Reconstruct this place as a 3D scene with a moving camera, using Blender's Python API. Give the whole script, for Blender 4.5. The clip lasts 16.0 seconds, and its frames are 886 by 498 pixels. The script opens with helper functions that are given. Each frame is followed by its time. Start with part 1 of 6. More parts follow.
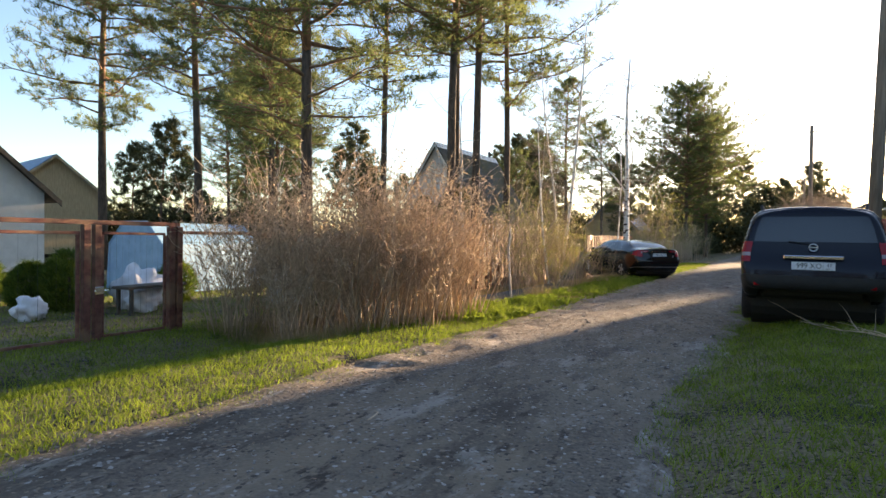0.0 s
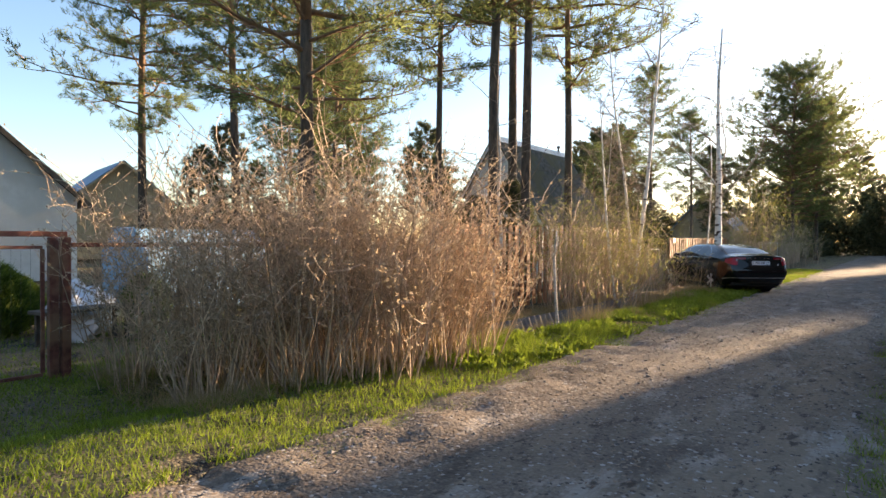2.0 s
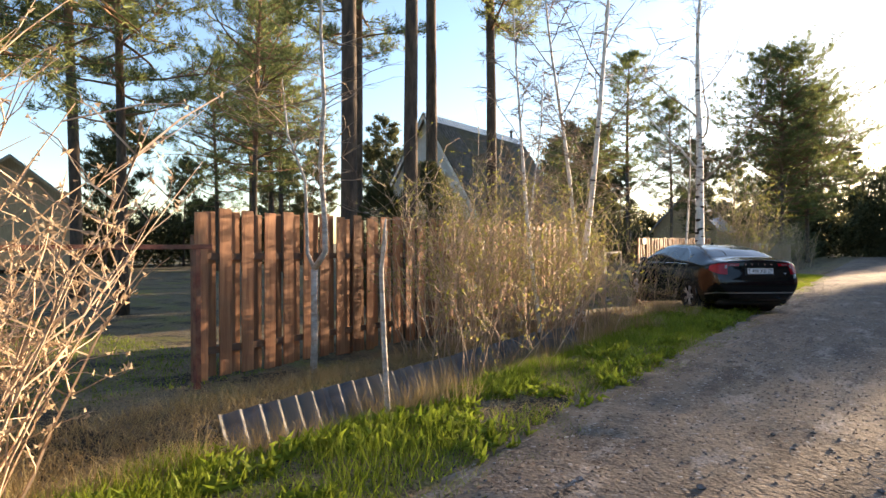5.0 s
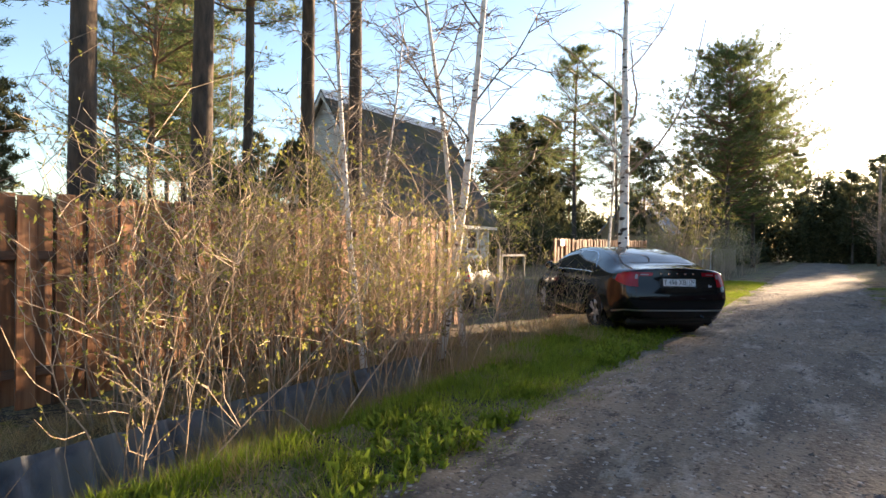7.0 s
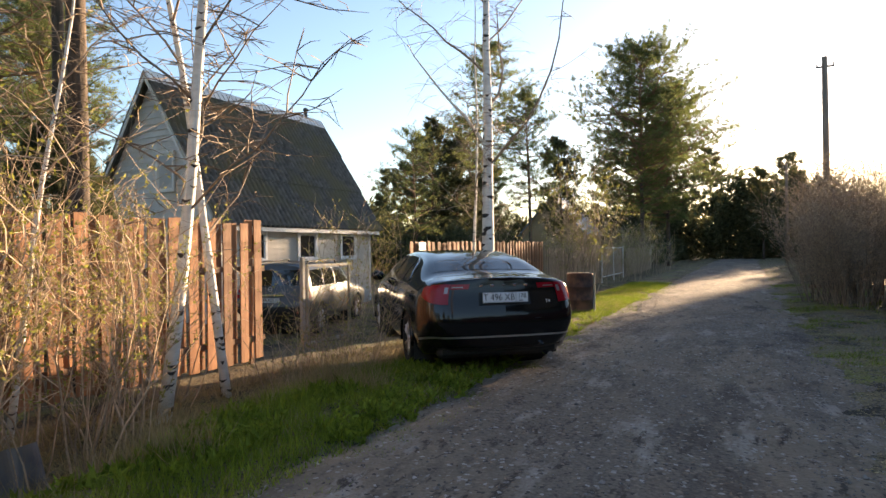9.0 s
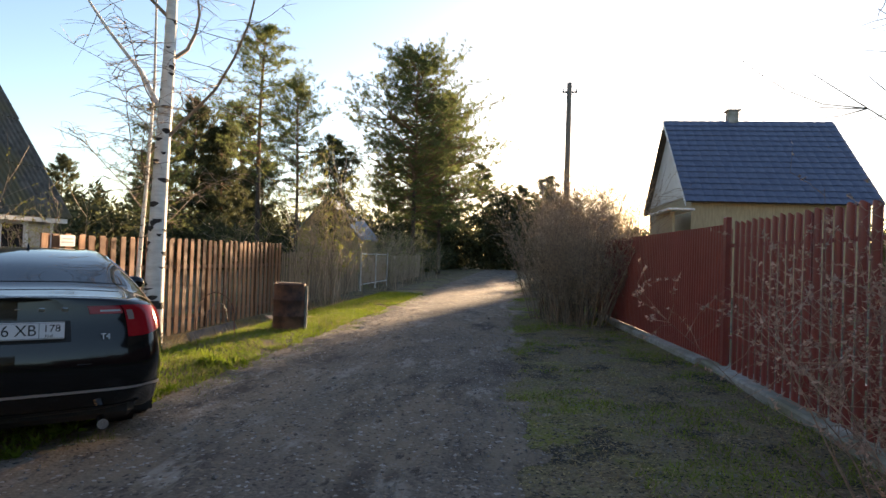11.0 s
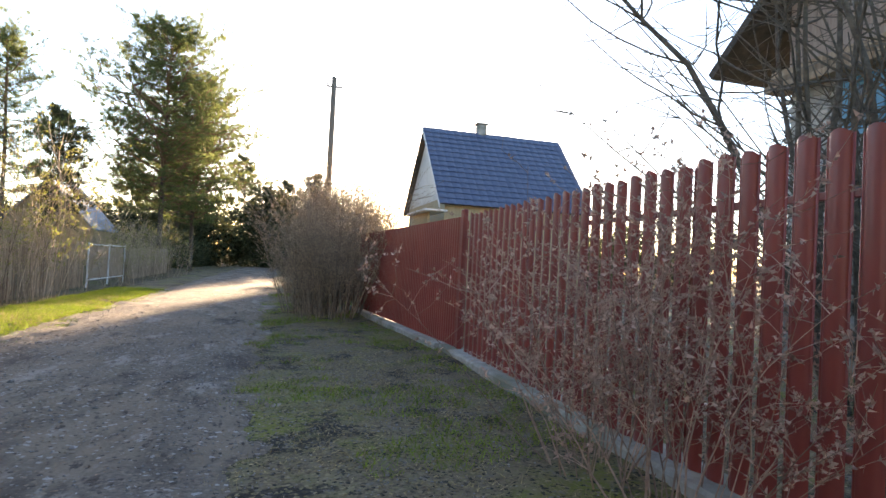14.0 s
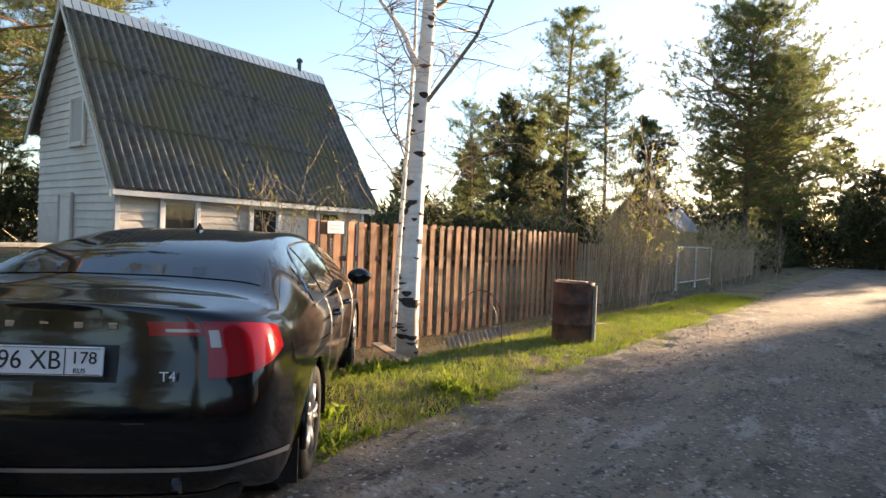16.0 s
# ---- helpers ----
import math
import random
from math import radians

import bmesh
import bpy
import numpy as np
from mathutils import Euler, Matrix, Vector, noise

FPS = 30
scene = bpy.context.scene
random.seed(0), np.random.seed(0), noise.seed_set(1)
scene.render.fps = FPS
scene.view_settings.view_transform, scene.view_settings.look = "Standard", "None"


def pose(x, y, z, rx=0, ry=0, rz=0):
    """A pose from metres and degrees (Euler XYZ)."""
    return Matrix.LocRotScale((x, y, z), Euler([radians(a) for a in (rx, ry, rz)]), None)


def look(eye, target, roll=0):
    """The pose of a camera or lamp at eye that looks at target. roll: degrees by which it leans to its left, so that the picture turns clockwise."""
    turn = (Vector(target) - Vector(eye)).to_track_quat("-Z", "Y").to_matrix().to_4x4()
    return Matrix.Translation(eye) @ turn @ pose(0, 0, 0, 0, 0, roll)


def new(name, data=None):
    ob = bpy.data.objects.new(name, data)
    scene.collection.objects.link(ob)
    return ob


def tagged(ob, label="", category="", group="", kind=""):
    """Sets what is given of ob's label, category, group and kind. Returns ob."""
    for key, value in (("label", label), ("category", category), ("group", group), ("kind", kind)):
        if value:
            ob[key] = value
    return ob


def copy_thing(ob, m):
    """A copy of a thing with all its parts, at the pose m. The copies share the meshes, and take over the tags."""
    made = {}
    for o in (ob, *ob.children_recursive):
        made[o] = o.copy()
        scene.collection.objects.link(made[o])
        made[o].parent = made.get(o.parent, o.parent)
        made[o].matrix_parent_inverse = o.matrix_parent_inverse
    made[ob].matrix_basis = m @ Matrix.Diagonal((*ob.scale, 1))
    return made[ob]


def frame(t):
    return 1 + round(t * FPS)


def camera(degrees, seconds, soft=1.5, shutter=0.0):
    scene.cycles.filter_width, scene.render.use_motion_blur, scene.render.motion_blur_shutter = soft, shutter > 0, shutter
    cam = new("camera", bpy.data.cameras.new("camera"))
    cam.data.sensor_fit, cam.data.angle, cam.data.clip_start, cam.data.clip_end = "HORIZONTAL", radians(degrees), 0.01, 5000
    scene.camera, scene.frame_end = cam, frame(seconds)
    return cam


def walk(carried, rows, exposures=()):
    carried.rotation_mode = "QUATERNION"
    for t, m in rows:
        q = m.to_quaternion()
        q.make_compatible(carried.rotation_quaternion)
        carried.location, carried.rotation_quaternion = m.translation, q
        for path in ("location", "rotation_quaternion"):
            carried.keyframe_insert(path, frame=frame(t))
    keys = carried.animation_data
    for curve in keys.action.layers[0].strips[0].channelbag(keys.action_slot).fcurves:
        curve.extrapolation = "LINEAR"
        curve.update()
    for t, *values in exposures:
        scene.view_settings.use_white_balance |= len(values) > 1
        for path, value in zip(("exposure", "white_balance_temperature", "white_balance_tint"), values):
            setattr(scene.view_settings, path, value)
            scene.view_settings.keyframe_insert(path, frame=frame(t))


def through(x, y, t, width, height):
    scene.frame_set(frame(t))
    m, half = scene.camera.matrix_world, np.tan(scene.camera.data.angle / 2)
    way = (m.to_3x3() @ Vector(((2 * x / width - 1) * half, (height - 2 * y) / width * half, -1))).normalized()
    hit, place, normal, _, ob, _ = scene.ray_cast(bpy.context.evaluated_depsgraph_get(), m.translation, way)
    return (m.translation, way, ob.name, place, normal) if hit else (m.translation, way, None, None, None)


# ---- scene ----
cam = camera(74.4, 16.0, shutter=0.0)
PATH = [
    (0, (3.721, -0.794, 1.368), (3.401, 1.18, 1.33), 0.9),
    (0.5, (3.802, -0.069, 1.431), (3.372, 1.884, 1.392), 0.8),
    (1.5, (4.059, 1.471, 1.522), (3.507, 3.392, 1.478), 0.8),
    (2.5, (4.522, 3.146, 1.451), (3.904, 5.048, 1.421), 0.4),
    (3.5, (4.651, 5.249, 1.406), (4.059, 7.159, 1.384), 0.2),
    (6, (5.704, 9.684, 1.434), (5.202, 11.62, 1.405), 1.3),
    (6.5, (5.993, 10.494, 1.39), (5.53, 12.44, 1.358), 2.1),
    (7, (6.337, 11.267, 1.428), (5.911, 13.221, 1.407), 1.0),
    (7.5, (6.71, 12.118, 1.384), (6.327, 14.081, 1.358), 2.2),
    (8, (7.127, 12.897, 1.398), (6.82, 14.873, 1.386), 0.8),
    (10.5, (9.298, 16.003, 1.456), (9.434, 17.998, 1.461), 1.6),
    (11, (9.697, 16.395, 1.473), (10.179, 18.336, 1.493), 2.0),
    (11.5, (10.036, 16.122, 1.365), (10.755, 17.989, 1.391), 2.6),
    (12, (10.267, 15.982, 1.384), (11.37, 17.65, 1.448), 2.0),
    (12.5, (10.405, 15.832, 1.39), (11.694, 17.358, 1.486), 1.4),
    (13, (10.419, 15.812, 1.42), (11.772, 17.283, 1.507), 2.0),
    (13.5, (10.317, 15.943, 1.388), (11.674, 17.411, 1.459), 2.2),
    (14, (10.078, 16.531, 1.3), (11.266, 18.139, 1.356), 3.1),
    (14.5, (10.044, 17.448, 1.437), (10.489, 19.398, 1.437), 2.4),
    (15, (10.094, 18.011, 1.454), (9.955, 20.006, 1.423), 2.3),
    (15.5, (10.149, 18.55, 1.45), (9.794, 20.518, 1.413), 2.3),
    (16, (10.071, 18.979, 1.421), (9.517, 20.9, 1.378), 2.3),
]
walk(cam, [(t, look(eye, target, roll)) for t, eye, target, roll in PATH],
     exposures=[(t, e, k, 20) for t, e, k in ((0, 2.2, 8000), (2, 2.15, 7900), (3.5, 2.12, 7600), (6, 2.25, 7700), (7, 2.25, 7700), (8, 2.1, 7900), (10.5, 1.95, 8200), (11, 1.9, 8200), (12.2, 3.0, 8000),
                                             (13.5, 3.0, 8000), (14.0, 2.8, 8000), (14.5, 2.05, 8100), (15, 2.1, 8100), (16, 2.35, 8100))])

# ---- sky and sun ----
SUN_YAW, SUN_UP = 33.4, 8.2          # degrees from +y towards +x, and above the horizon
world = bpy.data.worlds.new("evening_sky")
scene.world = world
world.use_nodes = True
wn, wl = world.node_tree.nodes, world.node_tree.links
sky = wn.new("ShaderNodeTexSky")
sky.sky_type, sky.sun_disc = "NISHITA", False
sky.sun_elevation, sky.sun_rotation = radians(SUN_UP), radians(SUN_YAW)
sky.air_density, sky.dust_density, sky.ozone_density = 1.0, 0.5, 3.0
wl.new(sky.outputs[0], wn["Background"].inputs[0])
wn["Background"].inputs[1].default_value = 0.118
sun_data = bpy.data.lights.new("sun", "SUN")
sun_data.energy, sun_data.angle, sun_data.color = 5.0, radians(0.6), (1.0, 0.82, 0.58)
sun_dir = Vector((math.sin(radians(SUN_YAW)) * math.cos(radians(SUN_UP)), math.cos(radians(SUN_YAW)) * math.cos(radians(SUN_UP)), math.sin(radians(SUN_UP))))
sun = new("sun", sun_data)
sun.matrix_world = look(sun_dir * 80, (0, 0, 0))
scene.view_settings.exposure = 0.0

# ---- the plan: u runs along the lane, v to its right-hand side ----
def loc(u, v, z=0.0):
    return Vector((0.36 * u + 0.933 * v, 0.933 * u - 0.36 * v, z))


LANE = -math.degrees(math.atan2(0.36, 0.933))


def place(u, v, z=0.0, turn=0.0, size=1.0):
    """A pose whose local y runs along the lane and local x across it."""
    p = loc(u, v, z)
    return pose(p.x, p.y, p.z, 0, 0, LANE + turn) @ Matrix.Scale(size, 4)


class Geo:
    """A growing list of vertices and faces."""

    def __init__(self):
        self.v, self.f = [], []

    def add(self, verts, faces):
        n = len(self.v)
        self.v.extend(verts)
        self.f.extend([tuple(i + n for i in f) for f in faces])
        return self

    def box(self, x0, x1, y0, y1, z0, z1, c=0.0):
        if c <= 0:
            vs = [(x, y, z) for z in (z0, z1) for y in (y0, y1) for x in (x0, x1)]
            return self.add(vs, [(0, 2, 3, 1), (4, 5, 7, 6), (0, 1, 5, 4), (2, 6, 7, 3), (0, 4, 6, 2), (1, 3, 7, 5)])
        ring = lambda a: [(x0 + a, y0), (x1 - a, y0), (x1, y0 + a), (x1, y1 - a), (x1 - a, y1), (x0 + a, y1), (x0, y1 - a), (x0, y0 + a)]
        inner = [(x0 + c, y0 + c), (x1 - c, y0 + c), (x1 - c, y0 + c), (x1 - c, y1 - c), (x1 - c, y1 - c), (x0 + c, y1 - c), (x0 + c, y1 - c), (x0 + c, y0 + c)]
        rows = [[(x, y, z0) for x, y in inner], [(x, y, z0 + c) for x, y in ring(c)], [(x, y, z1 - c) for x, y in ring(c)], [(x, y, z1) for x, y in inner]]
        fs = [(i + 8 * k, (i + 1) % 8 + 8 * k, (i + 1) % 8 + 8 * k + 8, i + 8 * k + 8) for k in range(3) for i in range(8)]
        return self.add(sum(rows, []), fs + [(7, 6, 5, 4, 3, 2, 1, 0), tuple(range(24, 32))])

    def tube(self, path, radii, n=6, cap=True):
        pts = [Vector(p) for p in path]
        rad = radii if isinstance(radii, (list, tuple)) else [radii] * len(pts)
        vs, fs = [], []
        side = None
        for k, p in enumerate(pts):
            d = (pts[min(k + 1, len(pts) - 1)] - pts[max(k - 1, 0)])
            d = d.normalized() if d.length > 1e-9 else Vector((0, 0, 1))
            if side is None:
                side = d.cross(Vector((0.31, 0.17, 0.93)))
                if side.length < 0.1:
                    side = d.cross(Vector((1, 0, 0)))
            side = (side - d * side.dot(d)).normalized()
            up = d.cross(side)
            for j in range(n):
                a = 2 * math.pi * j / n
                q = p + (side * math.cos(a) + up * math.sin(a)) * rad[k]
                vs.append((q.x, q.y, q.z))
        for k in range(len(pts) - 1):
            for j in range(n):
                fs.append((k * n + j, k * n + (j + 1) % n, (k + 1) * n + (j + 1) % n, (k + 1) * n + j))
        if cap:
            fs += [tuple(reversed(range(n))), tuple(range((len(pts) - 1) * n, len(pts) * n))]
        return self.add(vs, fs)

    def lathe(self, rings, n=20, axis="z", centre=(0, 0, 0)):
        vs, fs = [], []
        for r, h in rings:
            for j in range(n):
                a = 2 * math.pi * j / n
                p = (r * math.cos(a), r * math.sin(a), h)
                p = (p[2], p[0], p[1]) if axis == "x" else p
                vs.append((p[0] + centre[0], p[1] + centre[1], p[2] + centre[2]))
        for k in range(len(rings) - 1):
            for j in range(n):
                fs.append((k * n + j, k * n + (j + 1) % n, (k + 1) * n + (j + 1) % n, (k + 1) * n + j))
        fs += [tuple(reversed(range(n))), tuple(range((len(rings) - 1) * n, len(rings) * n))]
        return self.add(vs, fs)

    def blob(self, c, r, rough=0.15, n=9, m=7, seed=0):
        vs, fs = [], []
        for i in range(m + 1):
            for j in range(n):
                a, b = 2 * math.pi * j / n, math.pi * i / m
                d = Vector((math.sin(b) * math.cos(a), math.sin(b) * math.sin(a), math.cos(b)))
                k = 1 + rough * noise.noise(d * 2.3 + Vector((seed, seed * 0.7, 0)))
                vs.append((c[0] + d.x * r[0] * k, c[1] + d.y * r[1] * k, c[2] + d.z * r[2] * k))
        for i in range(m):
            for j in range(n):
                fs.append((i * n + j, (i + 1) * n + j, (i + 1) * n + (j + 1) % n, i * n + (j + 1) % n))
        return self.add(vs, fs)

    def mesh(self, name, material, smooth=False):
        me = bpy.data.meshes.new(name)
        me.from_pydata(self.v, [], self.f)
        me.materials.append(material)
        if smooth:
            me.polygons.foreach_set("use_smooth", [True] * len(me.polygons))
        me.update()
        return me


def tri_mesh(name, verts, material, per=3):
    """A mesh of loose triangles (or quads) from an array of corners."""
    verts = np.asarray(verts, dtype=np.float32).reshape(-1, 3)
    n = len(verts)
    me = bpy.data.meshes.new(name)
    me.vertices.add(n)
    me.vertices.foreach_set("co", verts.ravel())
    me.loops.add(n)
    me.loops.foreach_set("vertex_index", np.arange(n, dtype=np.int32))
    me.polygons.add(n // per)
    me.polygons.foreach_set("loop_start", np.arange(0, n, per, dtype=np.int32))
    me.materials.append(material)
    me.update(calc_edges=True)
    me.validate()
    return me


def thing(name, m, label, category, group=""):
    ob = new(name)
    ob.empty_display_size = 0.1
    ob.matrix_world = m
    return tagged(ob, label, category, group)


def part(name, geo, material, parent, label="", smooth=False, m=None):
    me = geo if isinstance(geo, bpy.types.Mesh) else geo.mesh(name, material, smooth)
    ob = new(name, me)
    ob.parent = parent
    if m is not None:
        ob.matrix_basis = m
    return tagged(ob, label)


def setting(name, geo, material, m, label, smooth=False, kind="structure", category=""):
    me = geo if isinstance(geo, bpy.types.Mesh) else geo.mesh(name, material, smooth)
    ob = new(name, me)
    ob.matrix_world = m
    return tagged(ob, label, category, kind=kind)


# ---- materials ----
def surface(name, c1, c2, scale=8.0, rough=0.8, bump=0.2, metal=0.0, c3=None, big=0.7, rnd=0.0, stretch=(1, 1, 1), island=0.0, spec=0.5, coat=0.0, fine=None):
    """Two colours mixed by fine noise, a third by large noise, with relief."""
    mt = bpy.data.materials.new(name)
    mt.use_nodes = True
    n, l = mt.node_tree.nodes, mt.node_tree.links
    b = n["Principled BSDF"]
    co = n.new("ShaderNodeTexCoord")
    mp = n.new("ShaderNodeMapping")
    mp.inputs["Scale"].default_value = stretch
    l.new(co.outputs["Object"], mp.inputs[0])
    fn = n.new("ShaderNodeTexNoise")
    fn.inputs["Scale"].default_value, fn.inputs["Detail"].default_value, fn.inputs["Roughness"].default_value = scale, 5, 0.65
    l.new(mp.outputs[0], fn.inputs["Vector"])
    rp = n.new("ShaderNodeValToRGB")
    rp.color_ramp.elements[0].position, rp.color_ramp.elements[1].position = 0.36, 0.64
    rp.color_ramp.elements[0].color, rp.color_ramp.elements[1].color = (*c1, 1), (*c2, 1)
    l.new(fn.outputs[0], rp.inputs[0])
    out = rp.outputs[0]
    bn = n.new("ShaderNodeTexNoise")
    bn.inputs["Scale"].default_value, bn.inputs["Detail"].default_value = big, 4
    l.new(co.outputs["Object"], bn.inputs["Vector"])
    if c3:
        br = n.new("ShaderNodeValToRGB")
        br.color_ramp.elements[0].position, br.color_ramp.elements[1].position = 0.46, 0.62
        l.new(bn.outputs[0], br.inputs[0])
        mx = n.new("ShaderNodeMix")
        mx.data_type = "RGBA"
        l.new(br.outputs[0], mx.inputs[0]), l.new(out, mx.inputs[6])
        mx.inputs[7].default_value = (*c3, 1)
        out = mx.outputs[2]
    if rnd or island:
        src = n.new("ShaderNodeObjectInfo").outputs["Random"] if rnd else n.new("ShaderNodeNewGeometry").outputs["Random Per Island"]
        k = rnd or island
        mr = n.new("ShaderNodeMapRange")
        mr.inputs[3].default_value, mr.inputs[4].default_value = 1 - k, 1 + k
        l.new(src, mr.inputs[0])
        hs = n.new("ShaderNodeHueSaturation")
        l.new(mr.outputs[0], hs.inputs["Value"]), l.new(out, hs.inputs["Color"])
        out = hs.outputs[0]
    l.new(out, b.inputs["Base Color"])
    b.inputs["Roughness"].default_value, b.inputs["Metallic"].default_value = rough, metal
    b.inputs["Specular IOR Level"].default_value = spec
    b.inputs["Coat Weight"].default_value = coat
    b.inputs["Coat Roughness"].default_value = 0.03
    if bump:
        bp = n.new("ShaderNodeBump")
        bp.inputs["Strength"].default_value, bp.inputs["Distance"].default_value = bump, 0.02
        l.new(fn.outputs[0], bp.inputs["Height"]), l.new(bp.outputs[0], b.inputs["Normal"])
    return mt


def leafy(name, c1, c2, through=0.35, island=0.3):
    """A thin leaf or needle that lets some light through."""
    mt = surface(name, c1, c2, 3.0, 0.7, 0.0, island=island, spec=0.2)
    n, l = mt.node_tree.nodes, mt.node_tree.links
    b = n["Principled BSDF"]
    tr = n.new("ShaderNodeBsdfTranslucent")
    l.new(b.inputs["Base Color"].links[0].from_socket, tr.inputs[0])
    mx = n.new("ShaderNodeMixShader")
    mx.inputs[0].default_value = through
    l.new(b.outputs[0], mx.inputs[1]), l.new(tr.outputs[0], mx.inputs[2])
    l.new(mx.outputs[0], n["Material Output"].inputs[0])
    return mt


def plain(name, c, rough=0.5, metal=0.0, spec=0.5, coat=0.0, glow=0.0):
    mt = bpy.data.materials.new(name)
    mt.use_nodes = True
    b = mt.node_tree.nodes["Principled BSDF"]
    b.inputs["Base Color"].default_value, b.inputs["Roughness"].default_value, b.inputs["Metallic"].default_value = (*c, 1), rough, metal
    b.inputs["Specular IOR Level"].default_value, b.inputs["Coat Weight"].default_value = spec, coat
    return mt


def layered(name, base, patch, fleck, cell, cut, bump, seed=0.0, along=1.0):
    """Loose ground: fine base grain, larger patches of another colour, small cells of flecks."""
    mt = surface(name, *base, 34, 0.95, 0.0)
    n, l = mt.node_tree.nodes, mt.node_tree.links
    b = n["Principled BSDF"]
    b.inputs["Specular IOR Level"].default_value = 0.25
    out = b.inputs["Base Color"].links[0].from_socket
    co = n.new("ShaderNodeTexCoord")

    def mask(scale, lo, hi, detail=6):
        t = n.new("ShaderNodeTexNoise")
        t.inputs["Scale"].default_value, t.inputs["Detail"].default_value, t.inputs["Roughness"].default_value = scale, detail, 0.7
        m_ = n.new("ShaderNodeMapping")
        m_.inputs["Location"].default_value = (seed + scale, seed, 0)
        m_.inputs["Scale"].default_value = (1, along, 1)
        l.new(co.outputs["Object"], m_.inputs[0]), l.new(m_.outputs[0], t.inputs["Vector"])
        r = n.new("ShaderNodeMapRange")
        r.inputs[1].default_value, r.inputs[2].default_value = lo, hi
        l.new(t.outputs[0], r.inputs[0])
        return r.outputs[0]

    def over(fac, under, colour):
        mx = n.new("ShaderNodeMix")
        mx.data_type = "RGBA"
        l.new(fac, mx.inputs[0]), l.new(under, mx.inputs[6])
        mx.inputs[7].default_value = (*colour, 1)
        return mx.outputs[2]

    for colour, scale, lo, hi in patch:
        out = over(mask(scale, lo, hi), out, colour)
    vo = n.new("ShaderNodeTexVoronoi")
    vo.inputs["Scale"].default_value = cell
    l.new(co.outputs["Object"], vo.inputs["Vector"])
    wn_ = n.new("ShaderNodeSeparateColor")
    l.new(vo.outputs["Color"], wn_.inputs[0])
    for (colour, lo), ch in zip(fleck, (0, 1, 2)):
        r = n.new("ShaderNodeMapRange")
        r.inputs[1].default_value, r.inputs[2].default_value = lo, lo + 0.05
        l.new(wn_.outputs[ch], r.inputs[0])
        out = over(r.outputs[0], out, colour)
    l.new(out, b.inputs["Base Color"])
    bp = n.new("ShaderNodeBump")
    bp.inputs["Strength"].default_value, bp.inputs["Distance"].default_value = bump, 0.015
    inv = n.new("ShaderNodeMath")
    inv.operation = "SUBTRACT"
    inv.inputs[0].default_value = 1.0
    l.new(vo.outputs["Distance"], inv.inputs[1])
    fn2 = n.new("ShaderNodeTexNoise")
    fn2.inputs["Scale"].default_value, fn2.inputs["Detail"].default_value = 18, 8
    l.new(co.outputs["Object"], fn2.inputs["Vector"])
    ad = n.new("ShaderNodeMath")
    ad.operation = "MULTIPLY_ADD"
    l.new(fn2.outputs[0], ad.inputs[0])
    ad.inputs[1].default_value = 3.0
    l.new(inv.outputs[0], ad.inputs[2])
    l.new(ad.outputs[0], bp.inputs["Height"]), l.new(bp.outputs[0], b.inputs["Normal"])
    return mt


M_GROUND = layered("verge_soil", ((0.1, 0.075, 0.048), (0.23, 0.18, 0.115)), (((0.16, 0.165, 0.04), 0.6, 0.5, 0.6), ((0.21, 0.17, 0.1), 2.1, 0.54, 0.63), ((0.036, 0.031, 0.026), 1.0, 0.53, 0.59), ((0.17, 0.15, 0.13), 6.0, 0.57, 0.64)), (((0.27, 0.22, 0.13), 0.9), ((0.04, 0.034, 0.025), 0.86), ((0.18, 0.152, 0.08), 0.84)), 48, 0.5, 0.6)
M_ROAD = layered("gravel_dirt", ((0.115, 0.092, 0.074), (0.215, 0.174, 0.14)), (((0.225, 0.175, 0.13), 0.5, 0.45, 0.57), ((0.085, 0.069, 0.057), 1.3, 0.5, 0.64), ((0.29, 0.255, 0.22), 2.6, 0.55, 0.64), ((0.065, 0.05, 0.041), 8.0, 0.57, 0.65)), (((0.36, 0.34, 0.32), 0.94), ((0.07, 0.058, 0.05), 0.93), ((0.24, 0.185, 0.14), 0.92)), 40, 0.5, 0.3, 4.0, 0.35)
M_PEBBLE = surface("pebble", (0.14, 0.125, 0.115), (0.28, 0.26, 0.245), 6, 0.8, 0.2, island=0.4)
M_GRASS = leafy("grass_blade", (0.13, 0.195, 0.02), (0.25, 0.32, 0.045), 0.45, 0.4)
M_CHIP = surface("bark_chip", (0.1, 0.06, 0.04), (0.27, 0.18, 0.12), 9, 0.9, 0.0, island=0.4)
M_DRY = leafy("dry_grass", (0.28, 0.21, 0.1), (0.42, 0.33, 0.18), 0.3, 0.3)
M_TWIG = surface("shrub_bark", (0.34, 0.235, 0.155), (0.55, 0.42, 0.3), 14, 0.8, 0.0, island=0.45)
M_TWIG_RED = surface("shrub_bark_grey", (0.18, 0.13, 0.095), (0.33, 0.255, 0.185), 14, 0.8, 0.0, island=0.4)
M_TWIG_ROSE = surface("rose_bark", (0.26, 0.16, 0.12), (0.44, 0.3, 0.23), 14, 0.8, 0.0, island=0.4)
M_BUD_ROSE = leafy("rosy_bud", (0.4, 0.24, 0.19), (0.56, 0.4, 0.32), 0.4, 0.3)
M_BUD = leafy("bud_leaf", (0.22, 0.24, 0.05), (0.36, 0.34, 0.1), 0.45, 0.3)
M_BUD_PINK = leafy("bud_catkin", (0.34, 0.25, 0.17), (0.5, 0.4, 0.28), 0.35, 0.3)
